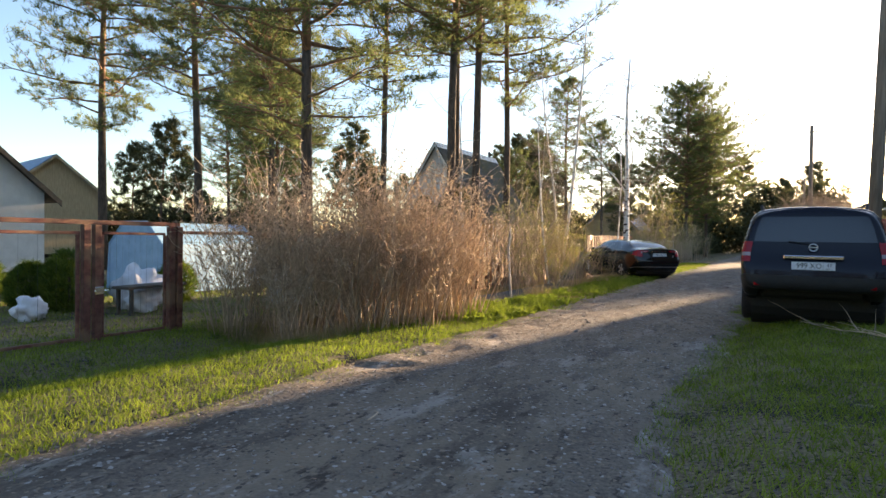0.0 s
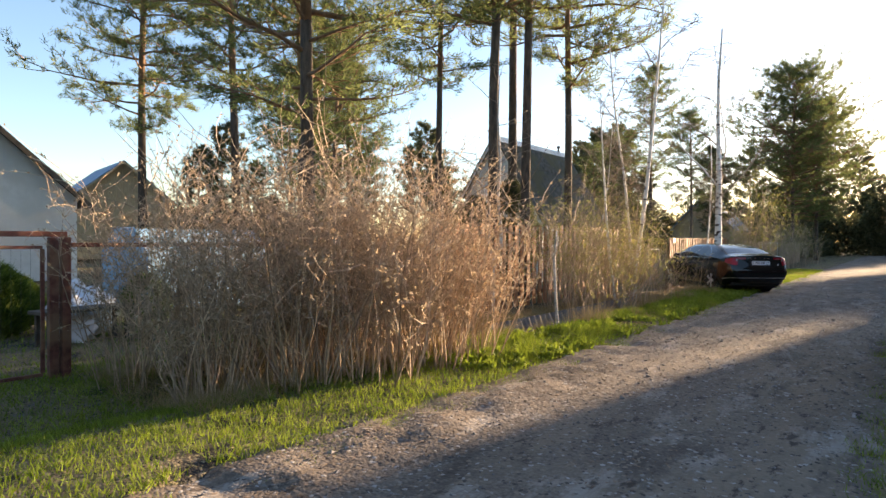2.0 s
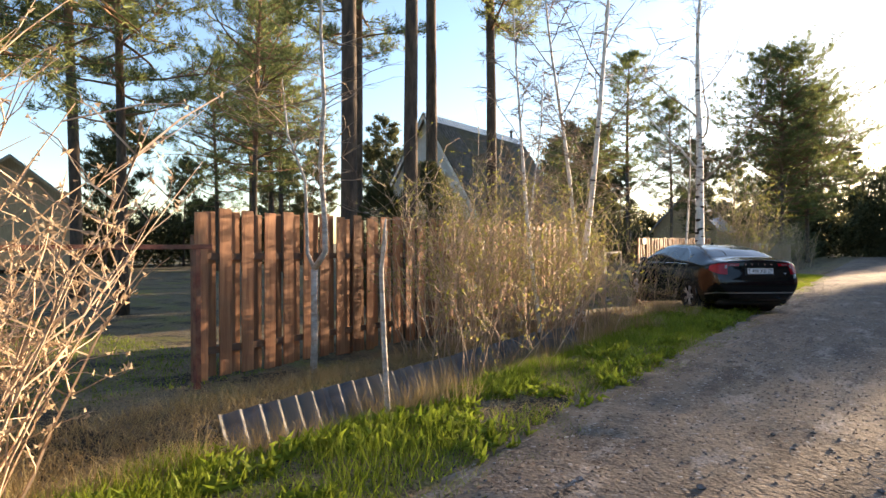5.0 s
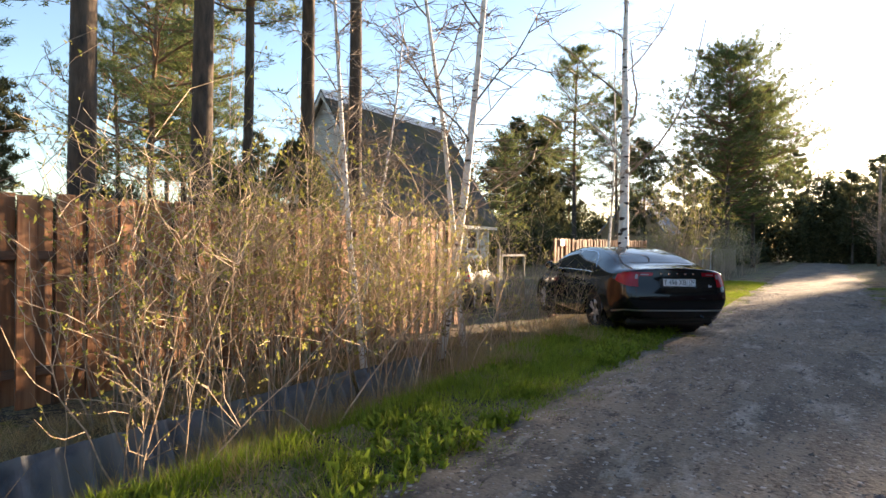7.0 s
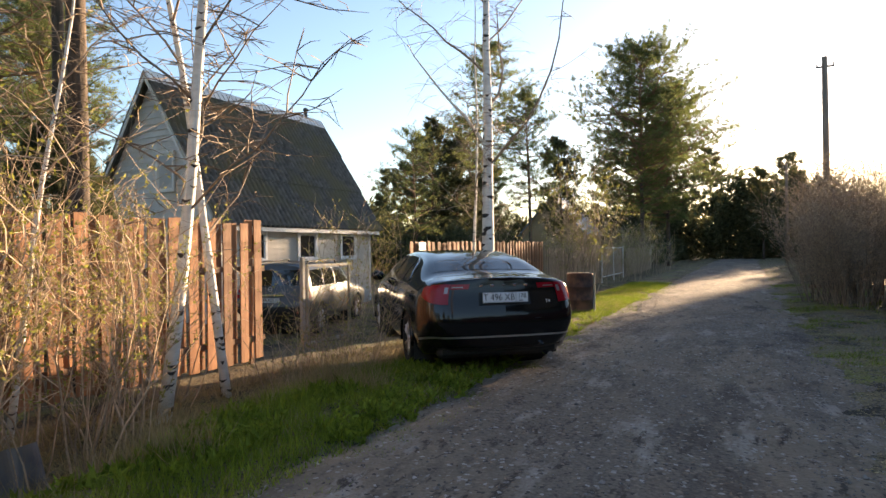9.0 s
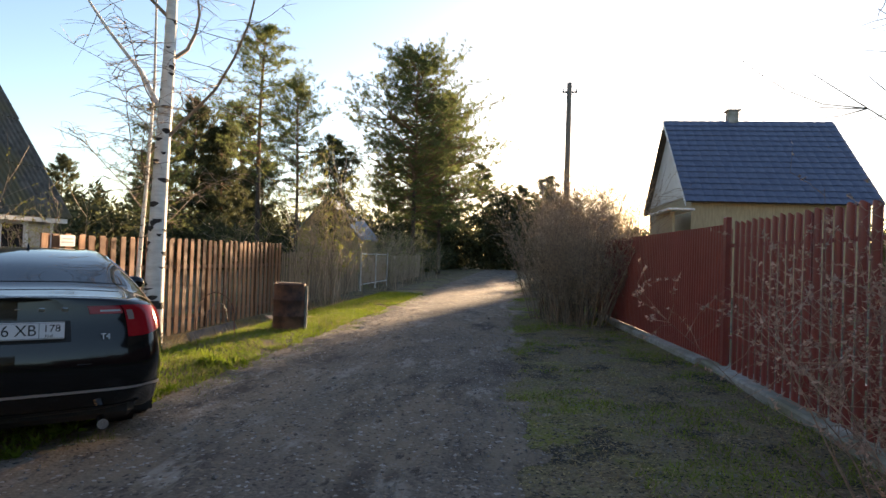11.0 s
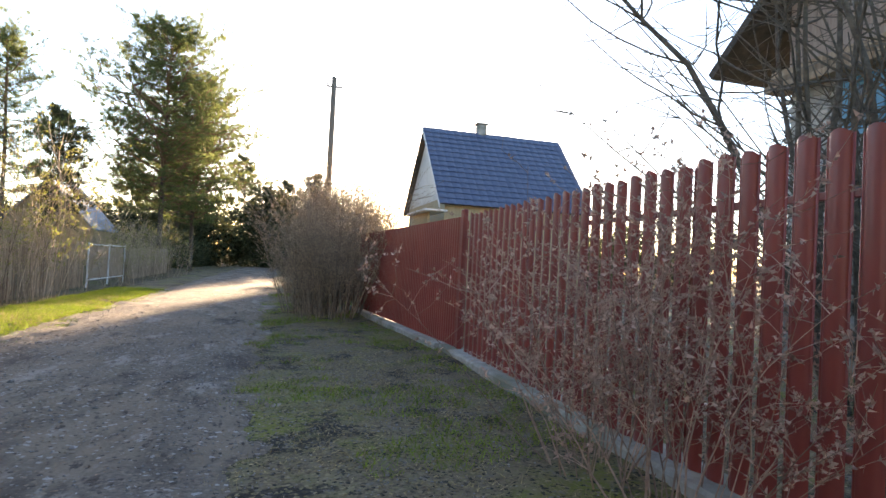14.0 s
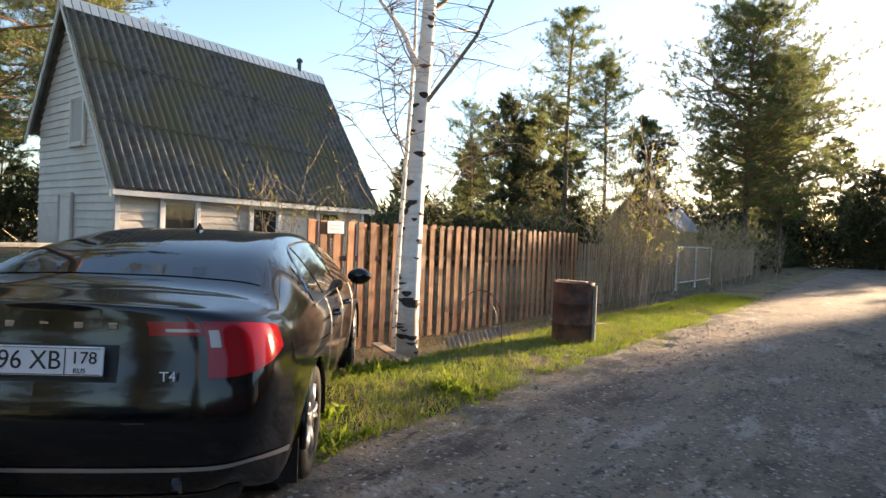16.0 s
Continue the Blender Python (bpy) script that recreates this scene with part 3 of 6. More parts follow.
def corrugated(g, a, b, c, d, waves, amp, rows=1, per=6):
    """A corrugated sheet between the top edge a-b and the bottom edge d-c; waves run down the slope."""
    a, b, c, d = Vector(a), Vector(b), Vector(c), Vector(d)
    nrm = (b - a).cross(d - a).normalized()
    n = waves * per
    for r in range(rows):
        f0, f1 = r / rows, (r + 1) / rows + (0.02 if r < rows - 1 else 0)
        base = len(g.v)
        for f, lift in ((f0, 0.0), (f1, 0.02)):
            p, q = a.lerp(d, f), b.lerp(c, f)
            for j in range(n + 1):
                w = p.lerp(q, j / n) - nrm * (amp * math.cos(2 * math.pi * j / per) + lift)
                g.v.append((w.x, w.y, w.z))
        g.f += [(base + j, base + j + 1, base + n + 2 + j, base + n + 1 + j) for j in range(n)]


def solid(parent, mesh_part, t):
    md = mesh_part.modifiers.new("thickness", "SOLIDIFY")
    md.thickness, md.offset = t, 0


# the house with the steep corrugated roof
hA = thing("house", place(26.6, -9.6, -0.45), "white-sided house with a steep weathered corrugated roof", "house")
L, D, EAVE, RIDGE = 6.8, -4.0, 2.78, 6.72   # length along the lane, far wall, eave and ridge above its base
g = Geo()
siding(g, 0, 0, L, 0.25, EAVE - 0.05)
wallA = Geo().box(-0.15, 0, 0, L, 0, EAVE)
# Lane-side wall takes the siding copy tinted for warm bounced light.
part("wall", wallA, M_SIDING_BOUNCE, hA)
part("siding", g, M_SIDING_BOUNCE, hA)
RX = -2.3
far_z = 4.2
gable = Geo()
gable.add([(0, 0, 0), (D, 0, 0), (D, 0, far_z - 0.1), (RX, 0, RIDGE - 0.1), (0, 0, EAVE)] + [(0, 0.12, 0), (D, 0.12, 0), (D, 0.12, far_z - 0.1), (RX, 0.12, RIDGE - 0.1), (0, 0.12, EAVE)],
          [(0, 1, 2, 3, 4), (9, 8, 7, 6, 5), (0, 5, 6, 1), (1, 6, 7, 2), (2, 7, 8, 3), (3, 8, 9, 4), (4, 9, 5, 0)])
part("gable_wall", gable, M_SIDING, hA)
far = Geo().add([(0, L, 0), (D, L, 0), (D, L, far_z - 0.1), (RX, L, RIDGE - 0.1), (0, L, EAVE)], [(0, 1, 2, 3, 4)])
part("gable_wall", far, M_SIDING, hA)
part("wall", Geo().box(D, D + 0.12, 0.12, L, 0, far_z - 0.1), M_SIDING, hA)
g = Geo()
z = 0.25
while z < RIDGE - 0.3:
    t = z + 0.17
    def edge(zz):
        x1 = 0 if zz < EAVE else -(zz - EAVE) / (RIDGE - EAVE) * -RX * 1.0
        x0 = D if zz < far_z - 0.1 else D + (zz - far_z + 0.1) / (RIDGE - far_z) * (RX - D)
        return x0, x1
    (a0, a1), (b0, b1) = edge(z), edge(min(t, RIDGE - 0.12))
    g.add([(a0, -0.034, z), (a1, -0.034, z), (b1, -0.004, t), (b0, -0.004, t), (a0, 0, z), (a1, 0, z)], [(0, 1, 2, 3), (4, 5, 1, 0)])
    z = t
part("siding", g, M_SIDING, hA)
g = Geo()
for r in range(3):
    f0, f1 = r / 3, (r + 1) / 3 + 0.012
    ex, ez = 0.35 - RX, EAVE - 0.18 - RIDGE
    g = Geo()
    corrugated(g, (RX + ex * f0, -0.25, RIDGE + ez * f0 - 0.016), (RX + ex * f0, L + 0.25, RIDGE + ez * f0 - 0.016), (RX + ex * f1, L + 0.25, RIDGE + ez * f1 + 0.012), (RX + ex * f1, -0.25, RIDGE + ez * f1 + 0.012), 40, 0.048)
    solid(hA, part("roof_sheet", g, M_SLATE, hA, "grey corrugated fibre-cement roofing"), 0.012)
g = Geo()
corrugated(g, (RX, L + 0.25, RIDGE), (RX, -0.25, RIDGE), (D - 0.2, -0.25, far_z - 0.3), (D - 0.2, L + 0.25, far_z - 0.3), 40, 0.048)
solid(hA, part("roof_sheet", g, M_SLATE, hA), 0.012)
g = Geo().add([(RX + 0.2, -0.28, RIDGE - 0.24), (RX, -0.28, RIDGE + 0.06), (RX - 0.2, -0.28, RIDGE - 0.24), (RX + 0.2, L + 0.28, RIDGE - 0.24), (RX, L + 0.28, RIDGE + 0.06), (RX - 0.2, L + 0.28, RIDGE - 0.24)], [(0, 3, 4, 1), (1, 4, 5, 2)])
solid(hA, part("ridge_cap", g, M_TRIM, hA, "white metal ridge cap"), 0.01)
rake = Geo()
for p, q in (((0.36, EAVE - 0.26), (RX, RIDGE - 0.04)), ((RX, RIDGE - 0.04), (D - 0.2, far_z - 0.38))):
    rake.add([(p[0], -0.27, p[1] - 0.14), (q[0], -0.27, q[1] - 0.14), (q[0], -0.27, q[1]), (p[0], -0.27, p[1])] + [(p[0], -0.24, p[1] - 0.14), (q[0], -0.24, q[1] - 0.14), (q[0], -0.24, q[1]), (p[0], -0.24, p[1])],
             [(0, 1, 2, 3), (7, 6, 5, 4), (0, 4, 5, 1), (3, 2, 6, 7), (1, 5, 6, 2), (0, 3, 7, 4)])
part("bargeboard", rake, M_TRIM, hA, "white bargeboard")
part("fascia", Geo().box(0.3, 0.33, -0.2, L + 0.2, EAVE - 0.36, EAVE - 0.24, 0.004).box(0.0, 0.3, -0.2, L + 0.2, EAVE - 0.31, EAVE - 0.29), M_TRIM, hA)
for y, cur in ((1.3, False), (3.45, True), (5.5, False)):
    window(hA, pose(0.036, y, 1.66), 0.72, 0.72, M_DARKGLASS, M_TRIM, bars=0)
window(hA, pose(-1.75, -0.036, 3.55, 0, 0, -90), 0.6, 0.95, M_CURTAIN, M_TRIM, bars=0, fw=0.07)
window(hA, pose(-2.3, -0.036, 0.5, 0, 0, -90), 0.62, 1.95, M_TRIM, M_SIDING, bars=0, fw=0.06)
part("flue", Geo().lathe([(0.06, 6.5), (0.06, 6.98), (0.1, 7.0), (0.1, 7.05), (0.05, 7.1)], 10, centre=(RX, L - 0.6, 0)), M_WIRE, hA, "dark stovepipe")
for y in (-0.03, L - 0.07):
    part("corner_trim", Geo().box(0.036, 0.055, y, y + 0.1, 0.1, EAVE - 0.32, 0.003), M_TRIM, hA)


def gable_house(name, m, w, l, eave, ridge, wall, roof, label, over=0.35, trim=None, ridge_across=False):
    """A plain house: gables at local y 0 and l, ridge along y, width w across x."""
    h = thing(name, m, label, "house")
    for y, s in ((0.0, 1), (l, -1)):
        g = Geo().add([(x, y + d * s, z) for d in (0, 0.15) for x, z in ((0, 0), (w, 0), (w, eave), (w / 2, ridge), (0, eave))],
                      [(0, 1, 2, 3, 4), (9, 8, 7, 6, 5), (0, 5, 6, 1), (1, 6, 7, 2), (2, 7, 8, 3), (3, 8, 9, 4), (4, 9, 5, 0)])
        part("gable_wall", g, wall, h)
    for x in (0.0, w - 0.15):
        part("wall", Geo().box(x, x + 0.15, 0.15, l - 0.15, 0, eave), wall, h)
    s = (ridge - eave) / (w / 2)
    for k, sgn in ((0, -1), (1, 1)):
        xe = -over if k == 0 else w + over
        ze = eave - over * s + 0.04
        g = Geo().add([(w / 2, -over, ridge + 0.04), (w / 2, l + over, ridge + 0.04), (xe, l + over, ze), (xe, -over, ze)], [(0, 1, 2, 3)])
        p = part("roof", g, roof, h)
        solid(h, p, 0.09)
    if trim:
        for y in (-over - 0.03, l + over):
            for p, q in (((-over, eave - over * s), (w / 2, ridge)), ((w / 2, ridge), (w + over, eave - over * s))):
                g = Geo().add([(p[0], y + d, p[1] + e) for d in (0, 0.03) for e in (-0.13, 0.03)] + [(q[0], y + d, q[1] + e) for d in (0, 0.03) for e in (-0.13, 0.03)],
                      [(0, 1, 3, 2), (4, 6, 7, 5), (0, 4, 5, 1), (2, 3, 7, 6), (1, 5, 7, 3), (0, 2, 6, 4)])
                part("bargeboard", g, trim, h)
    return h


# the house with the blue tiled roof: its ridge runs across the lane
h3 = gable_house("house", place(51.7, 10.3, 0, -90), 7.6, 6.9, 4.3, 8.2, M_TAN, M_DARKWOOD, "house with blue roof tiles and pale plastered gable", 0.3)
g = Geo()
for r in range(15):
    f0, f1 = r / 15, (r + 1) / 15
    base, n = len(g.v), 76
    for f, lift in ((f0, 0.05), (f1 + 0.01, 0.085)):
        for j in range(n + 1):
            w = 0.022 * abs(math.sin(math.pi * j / 4))
            x, z_ = 3.8 + f * 4.12, 8.24 - f * 4.23
            g.v.append((x + (lift + w) * 0.716, -0.34 + 7.58 * j / n, z_ + (lift + w) * 0.698))
    g.f += [(base + j, base + j + 1, base + n + 2 + j, base + n + 1 + j) for j in range(n)]
solid(h3, part("roof_tiles", g, M_TILE, h3, "blue pressed-metal roof tiles"), 0.008)
part("gable_face", Geo().add([(0.1, -0.02, 4.35), (7.5, -0.02, 4.35), (3.8, -0.02, 8.1)], [(0, 1, 2)]), M_SIDING, h3, "pale plastered gable")
part("bargeboard", Geo().add([(3.8, -0.36, 8.3), (8.0, -0.36, 3.98), (8.0, -0.36, 3.83), (3.8, -0.36, 8.12), (3.8, -0.33, 8.3), (8.0, -0.33, 3.98), (8.0, -0.33, 3.83), (3.8, -0.33, 8.12)], [(0, 3, 2, 1), (4, 5, 6, 7), (0, 1, 5, 4), (3, 7, 6, 2)]), M_TRIM, h3, "white bargeboard")
part("chimney", Geo().box(3.5, 3.95, 2.6, 3.05, 7.9, 8.75, 0.01).box(3.42, 4.03, 2.52, 3.13, 8.752, 8.82, 0.01), M_CONC, h3)
part("porch_roof", Geo().box(5.6, 9.2, -1.3, -0.3, 3.55, 3.63, 0.01), M_TRIM, h3, "white tin porch roof")
part("porch_wall", Geo().box(5.9, 8.6, -1.0, -0.9, 0, 3.54), M_TAN, h3)

# white brick house behind the red fence
hB = thing("house", place(17.65, 11.0, 0), "white brick house with a boarded gable and blue window frames", "house")
part("wall", Geo().box(0.06, 0.3, 0, 8.8, 0, 4.3), M_MORTAR, hB)
part("wall", Geo().box(0.3, 8, 8.5, 8.8, 0, 4.3), M_MORTAR, hB)
part("gable_wall", Geo().add([(x, y, z) for x in (0.0, 0.2) for y, z in ((0, 4.45), (8.8, 4.45), (8.8, 5.75), (4.4, 9.35), (0, 5.75))], [(4, 3, 2, 1, 0), (5, 6, 7, 8, 9), (0, 1, 6, 5), (1, 2, 7, 6), (2, 3, 8, 7), (3, 4, 9, 8), (4, 0, 5, 9)]), M_GABLE, hB, "weathered pinkish-tan boarded gable")
for k, z in enumerate((4.3, 4.42, 4.54)):
    part("cornice_board", Geo().box(-0.28 + 0.06 * k, 0.1, -0.2, 9.0, z, z + 0.11, 0.006), M_GREYWOOD, hB)
for s in (0, 1):
    y0, y1 = (-1.2, 4.4) if s == 0 else (10.0, 4.4)
    g = Geo().add([(-0.5, y0, 4.85), (-0.5, y1, 9.55), (8.5, y1, 9.55), (8.5, y0, 4.85)], [(0, 1, 2, 3)])
    solid(hB, part("roof", g, M_DARKWOOD, hB, "dark brown roof edge"), 0.14)
for y, z, w, h in ((5.0, 3.0, 1.0, 1.15), (7.57, 3.5, 0.42, 0.65)):
    window(hB, pose(0.056, y, z, 0, 0, 180), w, h, M_DARKGLASS, M_BLUE, bars=1 if w > 0.6 else 0)
window(hB, pose(0.0, 4.4, 6.0, 0, 0, 180), 0.9, 1.1, M_DARKGLASS, M_BLUE, bars=1)

# pale houses behind the garden gate
hC = gable_house("house", place(3.5, -26.0, -0.1, 4), 9.0, 9.5, 2.9, 6.9, M_SIDING, M_DARKWOOD, "white-sided house with a dark roof edge", 0.4, M_DARKWOOD)
hC.matrix_world = place(2.85, -20.0, -0.1, 90)
hD = gable_house("house", place(18.0, -38.5, -0.1, 80), 6.0, 8.0, 4.0, 6.5, M_TAN, M_BLUEROOF, "tan house with a blue-grey roof and brick chimney", 0.4, M_TAN)

hE = gable_house("house", place(70, -17.0, -0.3, 0), 6.0, 7.0, 3.2, 6.6, M_TAN, M_BLUEROOF, "small tan house with a blue roof among trees", 0.3)

# utility pole
up = thing("utility_pole", place(42.4, 5.05), "weathered wooden utility pole with small insulators", "pole")
part("pole", Geo().tube([(0, 0, -0.2), (0.0, 0, 4), (-0.02, 0, 8.5)], [0.13, 0.115, 0.095], 12), M_POLE, up, smooth=True)
part("crossarm", Geo().box(-0.3, 0.3, -0.03, 0.03, 8.1, 8.16, 0.004), M_WIRE, up)
for x in (-0.26, 0.26):
    part("insulator", Geo().lathe([(0.02, 8.161), (0.035, 8.18), (0.03, 8.22), (0.04, 8.24), (0.015, 8.27)], 8, centre=(x, 0, 0)), M_TRIM, up)
up2 = copy_thing(up, place(75, 5.5))
up3 = copy_thing(up, place(15.5, 5.3, 0.1) @ pose(0, 0, 0, 0, 1.5, 0))

# ---- trees and shrubs ----
def bend(rnd, p, d, length, n, wander, lift=0.0):
    """A wandering path from p along d."""
    pts, d = [Vector(p)], Vector(d).normalized()
    for _ in range(n):
        d = (d + Vector((rnd.gauss(0, wander), rnd.gauss(0, wander), rnd.gauss(0, wander) + lift))).normalized()
        pts.append(pts[-1] + d * (length / n))
    return pts


def tufts(rng, centres, dirs, count, length, width, spread):
    """Sprays of thin needles, as loose triangles."""
    centres, dirs = np.asarray(centres), np.asarray(dirs)
    c = np.repeat(centres, count, 0)
    d = np.repeat(dirs, count, 0) + rng.normal(0, spread, (len(c), 3))
    d /= np.linalg.norm(d, axis=1, keepdims=True) + 1e-9
    s = np.cross(d, rng.normal(0, 1, (len(c), 3)))
    s /= np.linalg.norm(s, axis=1, keepdims=True) + 1e-9
    ln = length * rng.uniform(0.6, 1.25, (len(c), 1))
    c = c + rng.normal(0, length * 0.25, c.shape)
    return np.stack([c - s * width / 2, c + s * width / 2, c + d * ln], 1)


def pine_meshes(seed, height, bare, reach, limbs, needles, lean=0.0, far=False, girth=0.0115):
    """Trunk, limbs and crown of a Scots pine."""
    rnd, rng = random.Random(seed), np.random.default_rng(seed)
    trunk = bend(rnd, (0, 0, -0.3), (lean, 0, 1), height, 9, 0.009)
    r0 = height * girth
    k_up = 4
    low = Geo().tube(trunk[:k_up + 1], [r0 * (1.25 if k == 0 else 1 - 0.075 * k) for k in range(k_up + 1)], 10)
    high = Geo().tube(trunk[k_up:], [r0 * (1 - 0.075 * (k + k_up)) * (1 if k < 5 else 0.4) for k in range(len(trunk) - k_up)], 8)
    cs, ds = [], []
    for k in range(limbs):
        f = bare + (1 - bare) * ((k + 0.5) / limbs) ** 0.85
        i = min(int(f * 9), 8)
        p = trunk[i].lerp(trunk[i + 1], f * 9 - i)
        a = k * 2.4 + rnd.uniform(-0.4, 0.4)
        up = -0.05 + 0.5 * ((f - bare) / (1 - bare)) + rnd.uniform(-0.15, 0.2)
        rise = (f - bare) / (1 - bare)
        shape = min(1.0, 1.3 * (1 - rise) ** 0.5 + 0.12) * (0.7 + 0.3 * min(1.0, rise / 0.2))
        ln = reach * shape * rnd.uniform(0.55, 1.15)
        path = bend(rnd, p, (math.cos(a), math.sin(a), up), ln, 5, 0.13, 0.05)
        rr = 0.012 * ln + 0.012
        high.tube(path, [rr * (1 - 0.17 * j) for j in range(6)], 5 if not far else 3)
        for j in range(1 if rnd.random() < 0.6 else 2, 6):
            for b in range(2 if not far else 1):
                q = path[j] if b == 0 else path[j - 1].lerp(path[j], 0.5)
                dd = (path[j] - path[j - 1]).normalized()
                sd = Vector((-dd.y, dd.x, rnd.uniform(-0.1, 0.5))) * rnd.choice((-1, 1))
                bl = ln * rnd.uniform(0.14, 0.34) + 0.15
                br = bend(rnd, q, dd * 0.6 + sd, bl, 3, 0.15, 0.06)
                if not far:
                    high.tube(br, [rr * 0.4, rr * 0.3, rr * 0.25, rr * 0.15], 3, False)
                for e in range(1, 4):
                    for _ in range(2):
                        w = br[e] + Vector((rnd.gauss(0, 0.12), rnd.gauss(0, 0.12), rnd.gauss(0.04, 0.07)))
                        cs.append(tuple(w))
                        ds.append(tuple((br[e] - br[e - 1]).normalized() + Vector((0, 0, 0.35))))
        cs.append(tuple(path[-1])), ds.append(tuple((path[-1] - path[-2]).normalized()))
    crown = tufts(rng, cs, ds, needles, 0.23 if not far else 0.5, 0.03 if not far else 0.12, 0.75)
    return (low.mesh("trunk", M_BARK, True), high.mesh("limb_mass", M_BARK_UP, True), tri_mesh("crown", crown, M_NEEDLE if not far else M_NEEDLE_FAR))


def tree_thing(name, meshes, m, label, category, names=("trunk", "limb_mass", "crown"), group=""):
    ob = thing(name, m, label, category, group)
    for nm, me in zip(names, meshes):
        p = part(nm, me, None, ob)
        if nm in ("stem_mass", "twig_mass", "bud_mass", "limb_mass", "branch_mass", "scar_mass", "crown", "foliage"):
            tagged(p, kind="stuff")
    return ob


PINES = [pine_meshes(11, 17, 0.36, 3.9, 56, 13), pine_meshes(12, 19, 0.42, 3.8, 54, 13), pine_meshes(13, 16, 0.28, 4.5, 54, 9)]
TALLPINES = [pine_meshes(15, 18, 0.41, 3.6, 50, 12, girth=0.0088), pine_meshes(16, 19, 0.44, 3.5, 50, 12, girth=0.0085)]
BIGPINE = pine_meshes(21, 17.5, 0.26, 6.2, 120, 19)
FARPINES = [pine_meshes(31, 15, 0.25, 2.9, 40, 8, far=True), pine_meshes(32, 13, 0.15, 2.6, 40, 8, far=True), pine_meshes(33, 17, 0.4, 3.0, 40, 8, far=True)]
PINE_LABEL = "tall Scots pine with a bare trunk and high crown"
for k, (kind, u, v, s, a) in enumerate(((0, 14.7, -21.2, 1.0, 10), (1, 16.8, -17.7, 0.9, 80), (2, 11.3, -6.35, 0.88, 150), (3, 15.95, -4.98, 0.97, 200), (4, 17.3, -4.85, 0.92, 270),
                                        (3, 20.65, -5.25, 0.9, 330), (4, 22.6, -8.5, 1.2, 60), (3, 25.65, -14.6, 1.25, 120), (0, 15.7, -12.3, 0.7, 140), (0, 34.5, -32.0, 1.1, 40), (2, 28.5, -25.6, 1.05, 250), (0, 33.0, -29.0, 0.85, 20), (2, 31.0, -33.0, 0.9, 95), (0, 37.0, -38.0, 1.0, 10))):
    tree_thing("pine_tree", (PINES + TALLPINES)[kind], place(u, v, yard_level(u), a, s), PINE_LABEL, "tree", group="pines behind the fences")
tree_thing("pine_tree", BIGPINE, place(62, -4.6, -0.3, 20, 0.95), "broad dense pine tree beside the lane in evening sun", "tree")
tree_thing("pine_tree", BIGPINE, place(68, -3.4, -0.3, 140, 0.85), "broad dense pine tree beside the lane in evening sun", "tree")
for k, (u, v, s, a) in enumerate(((61, -16.4, 1.0, 0), (50.5, -17.5, 0.62, 60), (55, -11.0, 0.74, 100), (63, -11, 0.7, 200), (64, -21, 0.9, 120))):
    tree_thing("pine_tree", PINES[(k + 1) % 3] if k < 3 else FARPINES[k % 3], place(u, v, -0.4, a, s), "pine tree standing behind the garden plots", "tree", group="pines behind the fences")
rndt = random.Random(77)
for k in range(46):
    if k < 20:
        u, v = 50 + rndt.uniform(0, 45), -12 - rndt.uniform(8, 45)
    elif k < 32:
        u, v = 80 + rndt.uniform(0, 45), rndt.uniform(-16, 12) + (7 if k % 2 else -7)
    elif k < 38:
        u, v = 85 + rndt.uniform(0, 40), rndt.uniform(5, 16)
    else:
        u, v = rndt.uniform(22, 48), -rndt.uniform(30, 50)
    s = rndt.uniform(0.36, 0.5) if v > 8.5 else rndt.uniform(0.5, 0.95)
    if k >= 38:
        s *= 0.62
    tree_thing("pine_tree", FARPINES[k % 3], place(u, v, -0.3, rndt.uniform(0, 360), s), "distant pine tree of the wood beyond the lane", "tree", group="far wood")

# Unseen pines added behind the camera, so car paint and glass reflect less sky.
for k in range(11):
    tree_thing("pine_tree", FARPINES[k % 3], place(-13 - 6 * (k % 2) - rndt.uniform(0, 3), -24 + 5 * k + rndt.uniform(-1, 1), -0.1, rndt.uniform(0, 360), rndt.uniform(0.85, 1.1)), "unseen pine tree added behind the camera to darken reflections", "tree", group="far wood")


def undergrowth(seed, runs, material, label):
    """A dense low thicket of far woods, as one mass of small leaves."""
    rng = np.random.default_rng(seed)
    cs = []
    for (u0, v0), (u1, v1), deep, h, n in runs:
        f, d = rng.uniform(0, 1, n), rng.uniform(-deep, deep, n)
        uu, vv = u0 + (u1 - u0) * f + d * 0.3, v0 + (v1 - v0) * f + d
        top_ = np.array([h * (0.75 + 0.55 * noise.noise(Vector((a * 0.35, b * 0.35, 4))) + 0.3 * noise.noise(Vector((a * 1.3, b * 1.3, 2)))) for a, b in zip(uu, vv)])
        cs.append(np.stack([vv, uu, rng.uniform(0, 1, n) ** 0.75 * top_ - 0.3], 1))
    cs = np.concatenate(cs)
    d = rng.normal(0, 1, cs.shape) + (0, 0, 0.6)
    setting("far_woods", tri_mesh("far_woods", tufts(rng, cs, d, 3, 0.55, 0.16, 0.8), material), material, place(0, 0), label, kind="stuff", category="woods")


